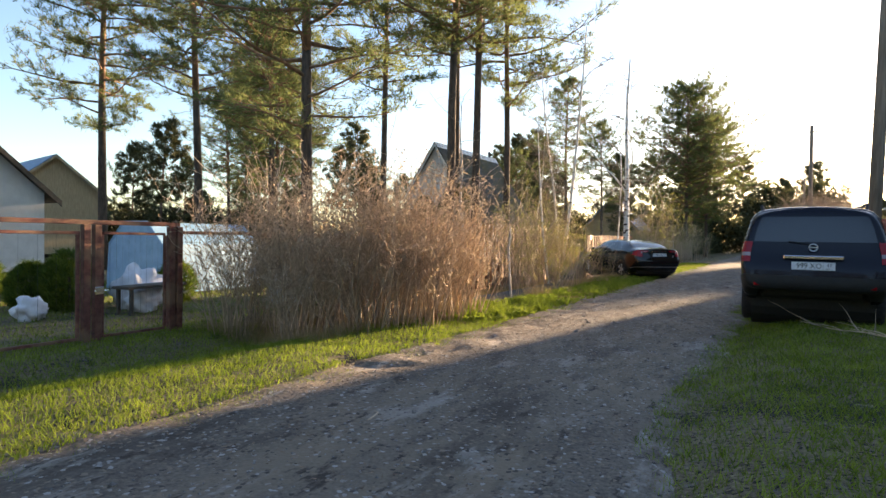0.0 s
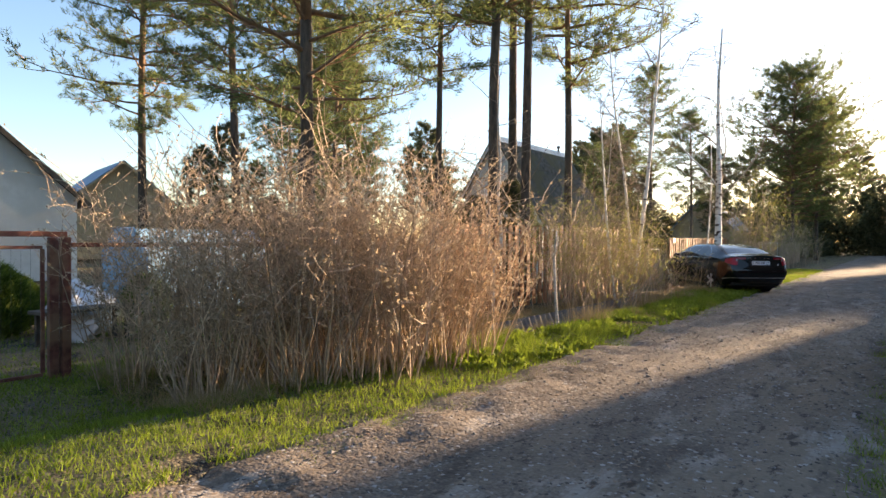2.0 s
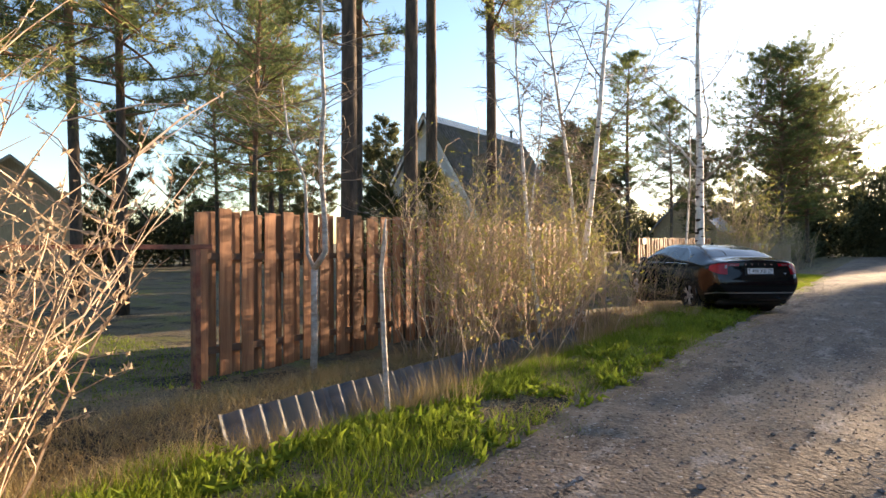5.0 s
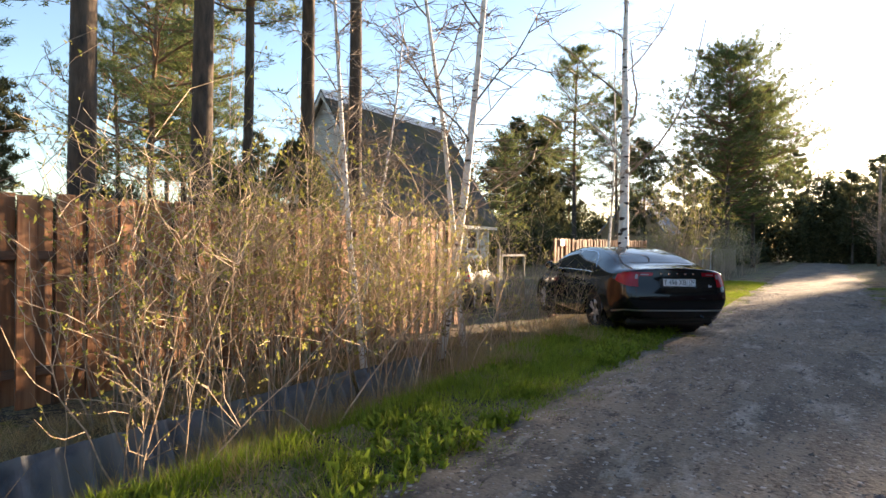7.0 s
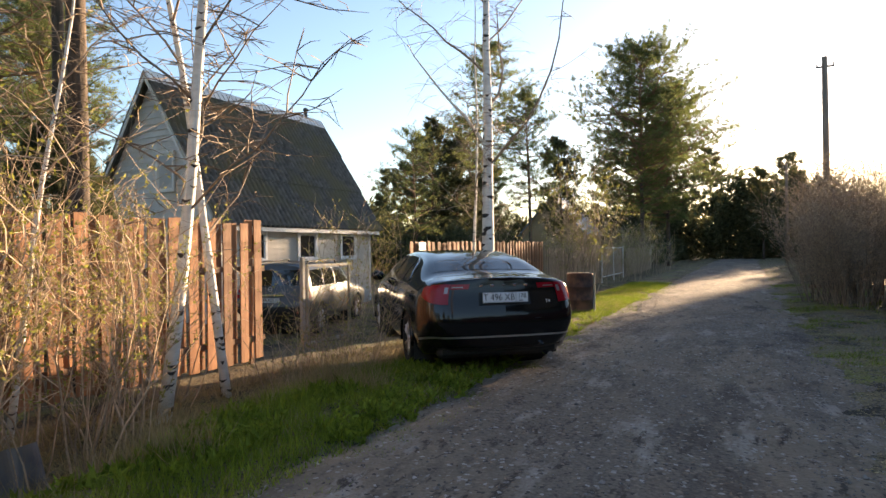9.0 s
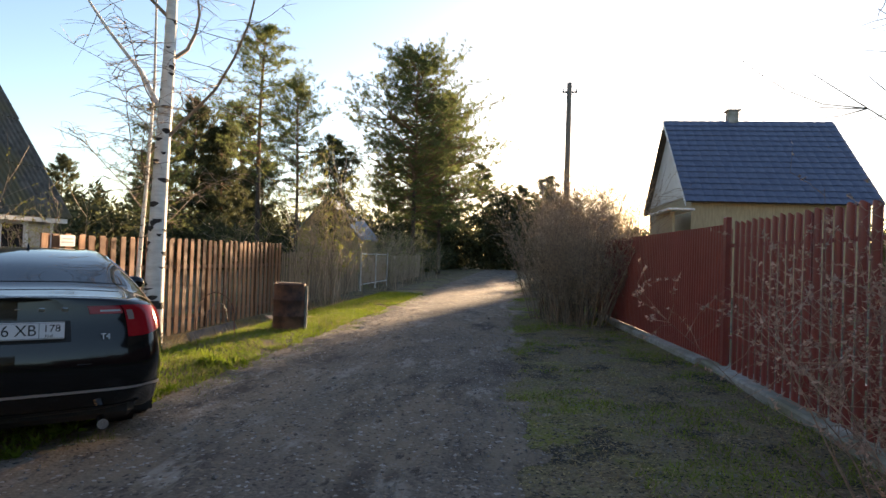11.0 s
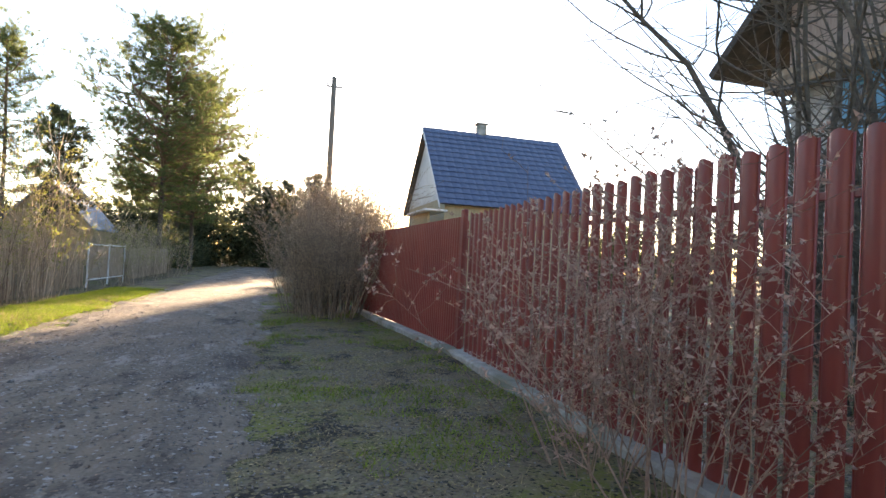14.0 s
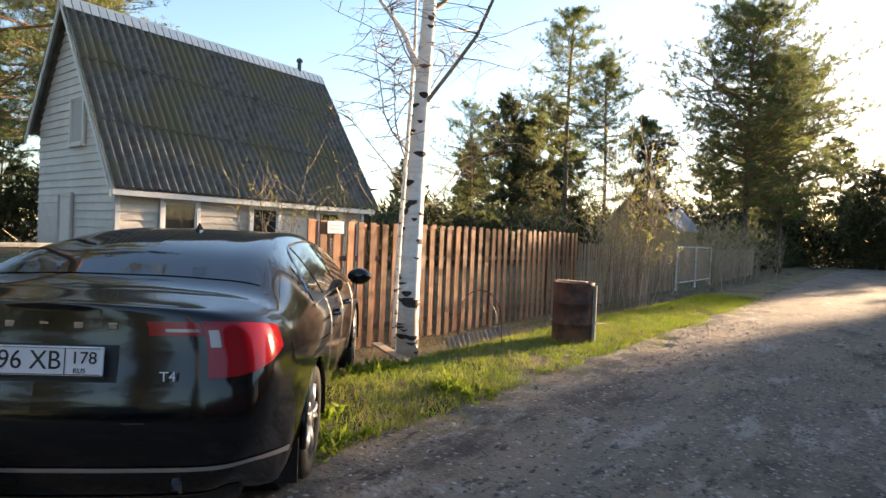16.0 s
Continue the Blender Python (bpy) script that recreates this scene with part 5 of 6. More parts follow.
# the black saloon
def sedan(m, label, paint):
    car = thing("car", m, label, "car")
    rear = [(0.60, 0.30), (0.74, 0.36), (0.84, 0.62), (0.82, 0.93), (0.72, 1.06), (0.36, 1.095), (0.0, 1.10)]
    yo = [0.10, 0.02, -0.04, 0.03, 0.05, 0.05, 0.05]
    low = [(0.70, 0.20), (0.86, 0.25), (0.925, 0.60)]
    S = [sect(0.0, rear, 0.0, yo), sect(0.012, rear, 0.5, yo), sect(0.045, rear, 0.84, yo), sect(0.14, rear, 1.0, yo),
         sect(0.36, [(0.68, 0.24), (0.85, 0.29), (0.905, 0.62), (0.87, 0.935), (0.74, 1.075), (0.37, 1.115), (0, 1.12)]),
         sect(0.58, low + [(0.89, 0.94), (0.725, 1.105), (0.37, 1.145), (0, 1.15)]),
         sect(1.05, low + [(0.90, 0.945), (0.665, 1.245), (0.35, 1.29), (0, 1.30)]),
         sect(1.6, low + [(0.90, 0.945), (0.605, 1.33), (0.32, 1.375), (0, 1.385)]),
         sect(2.2, low + [(0.90, 0.94), (0.6, 1.355), (0.32, 1.40), (0, 1.41)]),
         sect(2.8, low + [(0.90, 0.93), (0.60, 1.325), (0.32, 1.375), (0, 1.385)]),
         sect(3.3, low + [(0.89, 0.92), (0.66, 1.19), (0.36, 1.235), (0, 1.245)]),
         sect(3.72, low + [(0.875, 0.89), (0.68, 0.995), (0.36, 1.03), (0, 1.04)]),
         sect(4.2, [(0.68, 0.2), (0.83, 0.25), (0.88, 0.55), (0.82, 0.8), (0.64, 0.9), (0.33, 0.94), (0, 0.95)]),
         sect(4.48, [(0.64, 0.22), (0.76, 0.28), (0.8, 0.5), (0.72, 0.7), (0.56, 0.78), (0.28, 0.82), (0, 0.83)]),
         sect(4.6, [(0.6, 0.26), (0.7, 0.32), (0.72, 0.5), (0.64, 0.62), (0.5, 0.7), (0.25, 0.73), (0, 0.74)], 0.8),
         sect(4.63, [(0.6, 0.3), (0.7, 0.34), (0.72, 0.48), (0.64, 0.58), (0.5, 0.64), (0.25, 0.67), (0, 0.68)], 0.0)]
    lf = Loft(S)
    axles = (1.08, 3.86)
    hole = lambda c: abs(c[0]) > 0.55 and any((c[1] - y) ** 2 + (c[2] - 0.33) ** 2 < 0.365 ** 2 for y in axles)
    part("body", lf.grid(0, 15, 0, 6, 180, 40, hole=hole), paint, car, smooth=True)
    part("underbody", Geo().box(-0.72, 0.72, 0.2, 4.45, 0.2, 0.5, 0.05), M_TRIMBLACK, car)
    part("rear_window", lf.grid(5.18, 6.9, 4.12, 6, 14, 10, 0.004), M_CARGLASS, car, "dark tinted rear window", True)
    part("windscreen", lf.grid(9.35, 10.85, 4.15, 6, 12, 10, 0.004), M_CARGLASS, car, smooth=True)
    for a, b, s1 in ((6.25, 6.95, 3.72), (7.05, 8.2, 3.9), (8.3, 9.85, 3.85)):
        for sx in (1, -1):
            part("side_window", lf.grid(a, b, 3.16, s1, 14, 6, 0.004, side=sx), M_CARGLASS, car, smooth=True)
    g = Geo()
    for sx in (1, -1):
        top = [lf.at(6.2 + 3.7 * k / 24, 3.93 - (0.6 * max(0, (6 - k) / 6) ** 2) - 0.3 * max(0, (k - 19) / 5) ** 2) for k in range(25)]
        bot = [lf.at(6.2 + 3.75 * k / 24, 3.11) for k in range(25)]
        for path in (top, bot):
            g.tube([(sx * (p[0] + 0.004), p[1], p[2] + 0.002) for p in path], 0.006, 4)
    part("window_trim", g, M_CHROME, car, "chrome strip round the side windows")
    for sx in (1, -1):
        for i in (7.08, 8.25, 10.05):
            part("door_seam", Geo().tube([(sx * (p[0] + 0.001), p[1], p[2]) for p in [lf.at(i, 1.2 + 1.9 * k / 8) for k in range(9)]], 0.003, 3), M_INK, car)
    for sx in (1, -1):
        for i in (7.35, 8.55):
            p, q = lf.at(i, 2.72), lf.at(i + 0.3, 2.74)
            part("door_handle", Geo().tube([(sx * p[0], p[1], p[2]), (sx * (p[0] + 0.035), p[1] + 0.03, p[2] + 0.005), (sx * (q[0] + 0.035), q[1] - 0.03, q[2] + 0.005), (sx * q[0], q[1], q[2])], 0.012, 6), paint, car)
    for sx in (1, -1):
        mir = new("mirror")
        mir.parent, mir.matrix_basis = car, pose(sx * 0.93, 3.12, 0.98)
        mir.empty_display_size = 0.1
        part("mirror_shell", Geo().blob((sx * 0.07, 0, 0.04), (0.11, 0.075, 0.075), 0.05, 14, 9), paint, mir, smooth=True)
        part("mirror_cap", Geo().blob((sx * 0.07, 0.03, 0.035), (0.113, 0.06, 0.06), 0.02, 14, 9), M_CHROME, mir, smooth=True)
    for sx in (1, -1):
        part("tail_lamp", lf.grid(1.0, 1.69, 3.26, 3.7, 8, 6, 0.007, side=sx), M_LAMP, car, "red inner tail lamp", True)
        lamp = part("tail_lamp", lf.grid(1.72, 3.75, 2.6, 3.72, 18, 10, 0.009, side=sx, taper=0.6), M_LAMP, car, "large red wrap-around tail lamp", True)
        part("lens", lf.grid(1.78, 1.95, 3.02, 3.42, 6, 5, 0.0125, side=sx), M_LAMP_W, lamp, "clear lamp lens", True)
        part("lens", lf.grid(1.2, 1.64, 3.36, 3.45, 6, 3, 0.01, side=sx), M_LAMP_W, lamp, smooth=True)
    part("plate_recess", lf.grid(0.0, 0.72, 2.55, 3.05, 6, 6, 0.002), M_TRIMBLACK, car, smooth=True)
    part("bumper_strip", lf.grid(0.0, 4.2, 1.42, 1.49, 40, 2, 0.006), M_ALLOY, car, "thin bright strip low on the bumper", True)
    part("lower_bumper", lf.grid(0.0, 3.2, 0.0, 0.85, 30, 5, 0.004), M_TRIMBLACK, car, smooth=True)
    part("boot_seam", Geo().tube([tuple(lf.at(1.0 - k * 0.1 if k < 5 else 0.5, 2.1)) for k in range(3)], 0.003, 3), M_INK, car)
    number_plate(car, pose(0, -0.016, 0.885, -4, 0, 0), "T 496 XB", "178")
    for k, x in enumerate((-0.26, -0.13, 0.0, 0.13, 0.26)):
        part("badge_mark", Geo().box(x - 0.018, x + 0.018, 0.045, 0.053, 1.0, 1.026, 0.003), M_CHROME, car)
    letters("T4", 0.055, M_PLATE, car, pose(0.5, -0.012, 0.83, 90, 0, 9), "badge")
    part("aerial", Geo().add([(-0.015, 1.72, 1.385), (0.015, 1.72, 1.385), (0.004, 1.76, 1.445), (-0.004, 1.76, 1.445), (0.0, 1.88, 1.39)], [(0, 1, 2, 3), (1, 4, 2), (0, 3, 4), (3, 2, 4)]), paint, car)
    for y in axles:
        for sx in (1, -1):
            part("arch_lip", arch(y, 0.375, sx * 0.915), paint, car, smooth=True)
    for y in axles:
        part("arch_liner", Geo().lathe([(0.4, -0.78), (0.4, 0.78)], 20, "x", (0, y, 0.33)), M_TRIMBLACK, car)
        for x in (-0.80, 0.80):
            wheel(car, x, y, 0.325, 0.225, 5, M_ALLOY)
    part("exhaust", Geo().lathe([(0.03, -0.05), (0.035, 0.1)], 12, "x", (0, 0, 0)), M_CHROME, car, m=pose(0.5, 0.04, 0.24, 0, 0, -90))
    for sx in (1, -1):
        part("mud_flap", Geo().box(sx * 0.8 - 0.1, sx * 0.8 + 0.1, 0.66, 0.67, 0.13, 0.36), M_TRIMBLACK, car)
    return car


sed = sedan(pose(7.96, 20.70, 0.0, 0, 0, 20), "black saloon car with red tail lamps parked on the verge", M_PAINT)


def suv(m, label, paint, plate=None):
    car = thing("car", m, label, "car")
    rear = [(0.66, 0.54), (0.82, 0.59), (0.88, 0.82), (0.885, 1.12), (0.74, 1.60), (0.42, 1.715), (0.0, 1.73)]
    yo = [0.10, -0.06, -0.06, 0.06, 0.2, 0.26, 0.27]
    low = [(0.72, 0.36), (0.87, 0.42), (0.925, 0.8)]
    S = [sect(0.0, rear, 0.0, yo), sect(0.01, rear, 0.5, yo), sect(0.035, rear, 0.86, yo), sect(0.12, rear, 1.0, yo)]
    for y, bx, ex, ez, tz in ((0.5, 0.9, 0.76, 1.64, 1.76), (1.2, 0.905, 0.76, 1.66, 1.78), (2.0, 0.905, 0.75, 1.66, 1.78), (2.7, 0.905, 0.74, 1.62, 1.74)):
        S.append(sect(y, low + [(bx, 1.12), (ex, ez), (0.42, tz - 0.015), (0, tz)]))
    S += [sect(3.2, low + [(0.9, 1.1), (0.76, 1.32), (0.42, 1.38), (0, 1.4)]), sect(3.55, low + [(0.89, 1.06), (0.76, 1.12), (0.42, 1.15), (0, 1.16)]),
          sect(4.3, low + [(0.86, 0.96), (0.72, 1.04), (0.4, 1.08), (0, 1.09)]), sect(4.65, [(0.66, 0.4), (0.8, 0.46), (0.84, 0.7), (0.8, 0.88), (0.66, 0.95), (0.36, 0.98), (0, 0.99)]),
          sect(4.72, [(0.66, 0.44), (0.8, 0.5), (0.84, 0.68), (0.8, 0.8), (0.66, 0.88), (0.36, 0.9), (0, 0.91)], 0.6), sect(4.74, [(0.66, 0.46), (0.8, 0.5), (0.84, 0.66), (0.8, 0.78), (0.66, 0.84), (0.36, 0.86), (0, 0.87)], 0.0)]
    lf = Loft(S)
    axles = (0.95, 3.8)
    hole = lambda c: abs(c[0]) > 0.55 and any((c[1] - y) ** 2 + (c[2] - 0.37) ** 2 < 0.42 ** 2 for y in axles)
    part("body", lf.grid(0, 13, 0, 6, 140, 36, hole=hole), paint, car, smooth=True)
    part("underbody", Geo().box(-0.66, 0.66, 0.35, 4.5, 0.4, 0.75, 0.05), M_TRIMBLACK, car)
    part("rear_window", lf.grid(0, 2.0, 3.25, 4.0, 10, 8, 0.005), M_CARGLASS, car, smooth=True)
    part("windscreen", lf.grid(7.2, 8.85, 4.15, 6, 12, 10, 0.005), M_CARGLASS, car, smooth=True)
    for a, b in ((3.7, 4.9), (5.0, 5.95), (6.05, 7.5)):
        for sx in (1, -1):
            part("side_window", lf.grid(a, b, 3.15, 3.85, 12, 6, 0.005, side=sx), M_CARGLASS, car, smooth=True)
    for sx in (1, -1):
        lamp = part("tail_lamp", lf.grid(2.05, 3.35, 2.45, 3.25, 10, 10, 0.008, side=sx), M_LAMP, car, "upright red tail lamp", True)
        part("lens", lf.grid(2.05, 3.3, 2.72, 2.88, 10, 3, 0.011, side=sx), M_LAMP_W, lamp, smooth=True)
    part("bumper", lf.grid(0, 3.6, 0.0, 1.75, 30, 8, 0.012), M_TRIMBLACK, car, smooth=True)
    for sx in (1, -1):
        part("reflector", Geo().box(sx * 0.68 - 0.05, sx * 0.68 + 0.05, -0.055, -0.03, 0.6, 0.66, 0.006), M_LAMP, car)
        part("roof_rail", Geo().tube([(sx * 0.66, 0.6, 1.7), (sx * 0.67, 0.68, 1.79), (sx * 0.67, 2.5, 1.81), (sx * 0.66, 2.65, 1.7)], 0.02, 7), M_TRIMBLACK, car)
    part("tailgate_bar", Geo().box(-0.36, 0.36, -0.03, 0.02, 0.99, 1.045, 0.012), M_CHROME, car, "chrome bar above the plate")
    ring = Geo().tube([(0.05 * math.cos(radians(a)), 0.05 * math.sin(radians(a)), 0) for a in range(0, 361, 20)], 0.008, 6, False).box(-0.062, 0.062, -0.01, 0.01, -0.004, 0.008, 0.003)
    part("badge", ring, M_ALLOY, car, "plain bright ring badge", m=pose(0, 0.02, 1.16, 90, 0, 0))
    number_plate(car, pose(0, -0.05, 0.9, -3, 0, 0), "  999 XO", "47")
    part("wiper", Geo().tube([(0.0, 0.075, 1.2), (-0.3, 0.085, 1.24)], 0.01, 4), M_TRIMBLACK, car)
    for y in axles:
        part("arch_liner", Geo().lathe([(0.44, -0.78), (0.44, 0.78)], 20, "x", (0, y, 0.38)), M_TRIMBLACK, car)
        for x in (-0.79, 0.79):
            wheel(car, x, y, 0.37, 0.25, 6, M_ALLOY)
    return car


suv(place(10.0, 4.1, 0.19, 0, 0.97), "dark blue-black off-road car parked on the grass verge", M_SUVPAINT)
suv(place(25.4, -6.6, -0.42, 18, 0.9), "silver-grey estate car parked in a yard behind a gate", M_SILVER)

# ---- loose things along the lane ----
bar = thing("barrel", place(29.12, -0.97, -0.03), "old rusty brown steel barrel standing on the verge", "barrel")
part("shell", Geo().lathe([(0.285, 0.0), (0.292, 0.012), (0.285, 0.03), (0.285, 0.28), (0.297, 0.295), (0.285, 0.31), (0.285, 0.57), (0.297, 0.585), (0.285, 0.6), (0.285, 0.85), (0.293, 0.865), (0.288, 0.88), (0.27, 0.875), (0.265, 0.86)], 36), M_BARREL, bar, smooth=True)
part("plank_lid", Geo().box(-0.26, 0.2, -0.04, 0.05, 0.882, 0.895, 0.003), M_GREYWOOD, bar)
part("pipe", Geo().tube([(0.3, 0.05, 0.0), (0.3, 0.05, 0.84)], 0.03, 8).lathe([(0.04, 0.3), (0.04, 0.34)], 10, centre=(0.3, 0.05, 0)), M_CONC, bar, "pale pipe leaning on the barrel")
hoop = thing("hoop", place(27.9, -1.75, -0.05, 20), "rusty bent steel hoop stuck in the ground", "hoop")
part("rod", Geo().tube([(0.3 * math.cos(radians(a)), 0, 0.35 + 0.42 * math.sin(radians(a))) for a in range(0, 181, 12)] + [(-0.3, 0.02, -0.05)], 0.009, 6).tube([(0.3, 0, 0.36), (0.31, 0, -0.05)], 0.009, 6), M_RUST, hoop)
arcg = thing("hoop", place(28.25, -1.9, -0.08, 70), "thin grey wire hoop beside a ditch", "hoop")
part("rod", Geo().tube([(0.22 * math.cos(radians(a)), 0, 0.3 + 0.3 * math.sin(radians(a))) for a in range(0, 181, 15)] + [(-0.22, 0.02, -0.05)], 0.006, 5), M_WIRE, arcg)
for k, (u, v, n, w, t, tilt) in enumerate(((12.0, -2.2, 6, 1.15, 0, 28), (13.1, -2.22, 6, 1.15, -2, 30), (14.2, -2.2, 6, 1.15, -1, 26), (15.3, -2.22, 6, 1.15, 1, 30), (16.4, -2.24, 6, 1.1, 2, 28), (17.5, -2.22, 6, 1.1, -2, 28), (27.4, -1.75, 7, 0.9, 4, 35), (28.25, -1.8, 6, 0.8, 2, 30))):
    sh = thing("roofing_sheet", place(u, v, -0.42 if u < 20 else -0.34, t), "grey corrugated fibre-cement sheet lining the ditch edge", "sheet", "sheets along the ditch")
    g = Geo()
    corrugated(g, (-0.2, 0, 0.44), (-0.2, w, 0.44), (0.0, w, -0.02), (0.0, 0, -0.02), n, 0.04, 1, 12)
    solid(sh, part("sheet", g, M_SLATE_LIGHT, sh), 0.009)
for k, (u, v, l, w, t) in enumerate(((26.6, -1.85, 1.3, 0.14, 62), (29.5, -1.35, 0.9, 0.16, 20), (29.9, -1.5, 1.1, 0.12, -15), (30.3, -1.7, 0.9, 0.14, 35), (46.2, -2.6, 1.6, 0.2, 40))):
    pk = thing("plank", place(u, v, ground_z(u, v) + 0.01, t), "grey weathered plank lying in the grass", "plank", "planks by the ditch")
    part("board", Geo().box(-w / 2, w / 2, 0, l, 0, 0.03, 0.005), M_GREYWOOD, pk)
sg = thing("sign", place(27.25, -3.93, 1.42), "small white house-number sign on a board fence", "sign")
part("panel", Geo().box(-0.008, 0.0, -0.16, 0.16, -0.02, 0.16, 0.003), M_TRIM, sg, m=pose(0, 0, 0))
for z, w in ((0.1, 0.11), (0.045, 0.12)):
    part("text_bar", Geo().box(0.001, 0.003, -w, w, z - 0.012, z + 0.012), M_SIGNBLUE, sg)

yg = thing("yard_gate", place(22.9, -3.45, -0.02), "grey steel frame of an open yard gate", "gate")
g = Geo().box(-0.02, 0.02, 0, 1.05, 0.05, 0.09, 0.003).box(-0.02, 0.02, 0, 1.05, 1.2, 1.24, 0.003).box(-0.02, 0.02, 0, 0.04, 0.092, 1.198, 0.003).box(-0.02, 0.02, 1.01, 1.05, 0.092, 1.198, 0.003)
part("frame", g, M_CONC, yg)
part("post", Geo().box(-0.03, 0.03, -0.12, -0.06, -0.05, 1.35, 0.004), M_CONC, yg)
wg = thing("wire_gate", place(45.3, -4.0, -0.3), "pale tubular garden gate with mesh infill", "gate")
g = Geo()
for y in (0, 2.9, 5.6):
    g.tube([(0, y, -0.1), (0, y, 1.75)], 0.035, 8)
for z in (0.25, 1.68):
    g.tube([(0, 0, z), (0, 5.6, z)], 0.03, 8)
part("frame", g, M_TRIM, wg)
part("panel", Geo().box(-0.05, -0.045, 0.1, 5.5, 0.3, 1.6), M_GREYWOOD, wg)

# the garden behind the rusty gate
for k, (u, v, r) in enumerate(((7.3, -6.9, 0.42), (7.0, -6.3, 0.25), (5.3, -6.6, 0.22), (4.2, -6.7, 0.2), (9.9, -5.6, 0.4))):
    cv = thing("covered_plant", place(u, v, yard_level(u) - 0.02), "garden plant wrapped in white fleece", "garden cover", "wrapped plants")
    part("cover", Geo().blob((0, 0, r * 0.85), (r, r, r), 0.6, 22, 16, seed=k * 3.1), M_COVER, cv, smooth=True)
tarp = thing("greenhouse", place(9.4, -10.4, -0.1), "low garden frame under pale blue film", "greenhouse")
part("film", Geo().tube([(-1.2, 0, 0.0), (-1.1, 0, 1.2), (-0.5, 0, 1.75), (0.5, 0, 1.75), (1.1, 0, 1.2), (1.2, 0, 0)], 0.03, 6).add([(-1.2, 0, 0), (-1.1, 0, 1.2), (-0.5, 0, 1.75), (0.5, 0, 1.75), (1.1, 0, 1.2), (1.2, 0, 0), (-1.2, 3, 0), (-1.1, 3, 1.2), (-0.5, 3, 1.75), (0.5, 3, 1.75), (1.1, 3, 1.2), (1.2, 3, 0)],
     [(0, 6, 7, 1), (1, 7, 8, 2), (2, 8, 9, 3), (3, 9, 10, 4), (4, 10, 11, 5), (0, 1, 2, 3, 4, 5), (11, 10, 9, 8, 7, 6)]), M_TARP, tarp)
bench = thing("garden_bench", place(6.4, -6.0, -0.08, 10), "dark simple garden bench on thin legs", "bench")
part("seat", Geo().box(-0.2, 0.2, 0, 1.3, 0.48, 0.53, 0.006), M_DARKWOOD, bench)
for x in (-0.15, 0.15):
    for y in (0.1, 1.2):
        part("leg", Geo().box(x - 0.025, x + 0.025, y - 0.025, y + 0.025, 0, 0.48), M_DARKWOOD, bench)


def needle_bush(seed, r, h, material, n=900):
    rng = np.random.default_rng(seed)
    a, b, k = rng.uniform(0, 6.283, n), rng.uniform(0, 1, n), rng.uniform(0.4, 1, n) ** 0.4
    prof_ = np.sin(np.clip(b * 2.6 + 0.45, 0, 3.1)) ** 0.8
    c = np.stack([np.cos(a) * r * k * prof_, np.sin(a) * r * k * prof_, b * h + 0.03], 1)
    d = np.stack([np.cos(a), np.sin(a), np.full(n, 1.1)], 1)
    return (tri_mesh("foliage", tufts(rng, c, d, 10, 0.13, 0.02, 0.5), material), Geo().tube([(0, 0, -0.05), (0, 0, h * 0.6)], 0.03, 6).mesh("stem", M_BARK))


JUN = [needle_bush(91, 0.6, 1.2, M_JUNIPER), needle_bush(92, 0.5, 1.0, M_JUNIPER)]
for k, (u, v, s) in enumerate(((6.3, -7.4, 0.85), (6.8, -8.3, 0.8), (8.6, -7.6, 0.7), (5.9, -7.9, 0.8), (10.4, -6.0, 0.6), (5.6, -9.5, 1.0))):
    tree_thing("conifer_shrub", JUN[k % 2], place(u, v, yard_level(u), 40 * k, s), "low yellow-green garden conifer", "shrub", ("foliage", "stem"), "garden conifers")

THUJA = needle_bush(95, 1.05, 3.9, M_NEEDLE_FAR, 3600)
for u, v, s in ((22.0, -8.2, 1.0), (21.2, -9.2, 0.85)):
    tree_thing("conifer_shrub", THUJA, place(u, v, yard_level(u), 60 * u, s), "dense dark green rounded garden conifer", "shrub", ("foliage", "stem"), "tall garden conifers")

# ---- grass, litter and stones ----
def scatter(rng, n, u0, u1, v0, v1):
    return rng.uniform(u0, u1, n), rng.uniform(v0, v1, n)


def blades(name, rng, u, v, height, width, material, label, lean=0.5):
    z = np.array([max(ground_z(a, b), -0.6) for a, b in zip(u, v)])
    h = height * rng.uniform(0.5, 1.4, len(u))
    a = rng.uniform(0, 6.283, len(u))
    l_ = rng.normal(0, lean, (len(u), 2)) * h[:, None]
    base = np.stack([v, u, z - 0.005], 1)
    side = np.stack([np.cos(a), np.sin(a), 0 * a], 1) * width
    tip = base + np.stack([l_[:, 0], l_[:, 1], h], 1)
    return setting(name, tri_mesh(name, np.stack([base - side, base + side, tip], 1), material), material, place(0, 0), label, kind="stuff", category="grass")


rg = np.random.default_rng(4)
u, v = scatter(rg, 130000, -1, 40, -1.75, 0.15)
keep = np.array([noise.noise(Vector((a * 0.8, b * 0.8, 3))) + 0.25 * noise.noise(Vector((a * 4, b * 4, 8))) > -0.28 - 0.3 * (b < -0.25) for a, b in zip(u, v)])
u, v = u[keep], v[keep]
blades("grass", rg, u, v, 0.06, 0.0042, M_GRASS, "short bright spring grass on the verge")
u, v = scatter(rg, 34000, 9.8, 22, -2.15, -0.35)
keep = np.array([noise.noise(Vector((a * 1.1, b * 1.1, 13))) > -0.05 for a, b in zip(u, v)])
blades("tall_grass", rg, u[keep], v[keep], 0.13, 0.004, M_GRASS, "taller green grass along the ditch", 0.35)
u, v = scatter(rg, 120000, -1, 40, 2.85, 5.8)
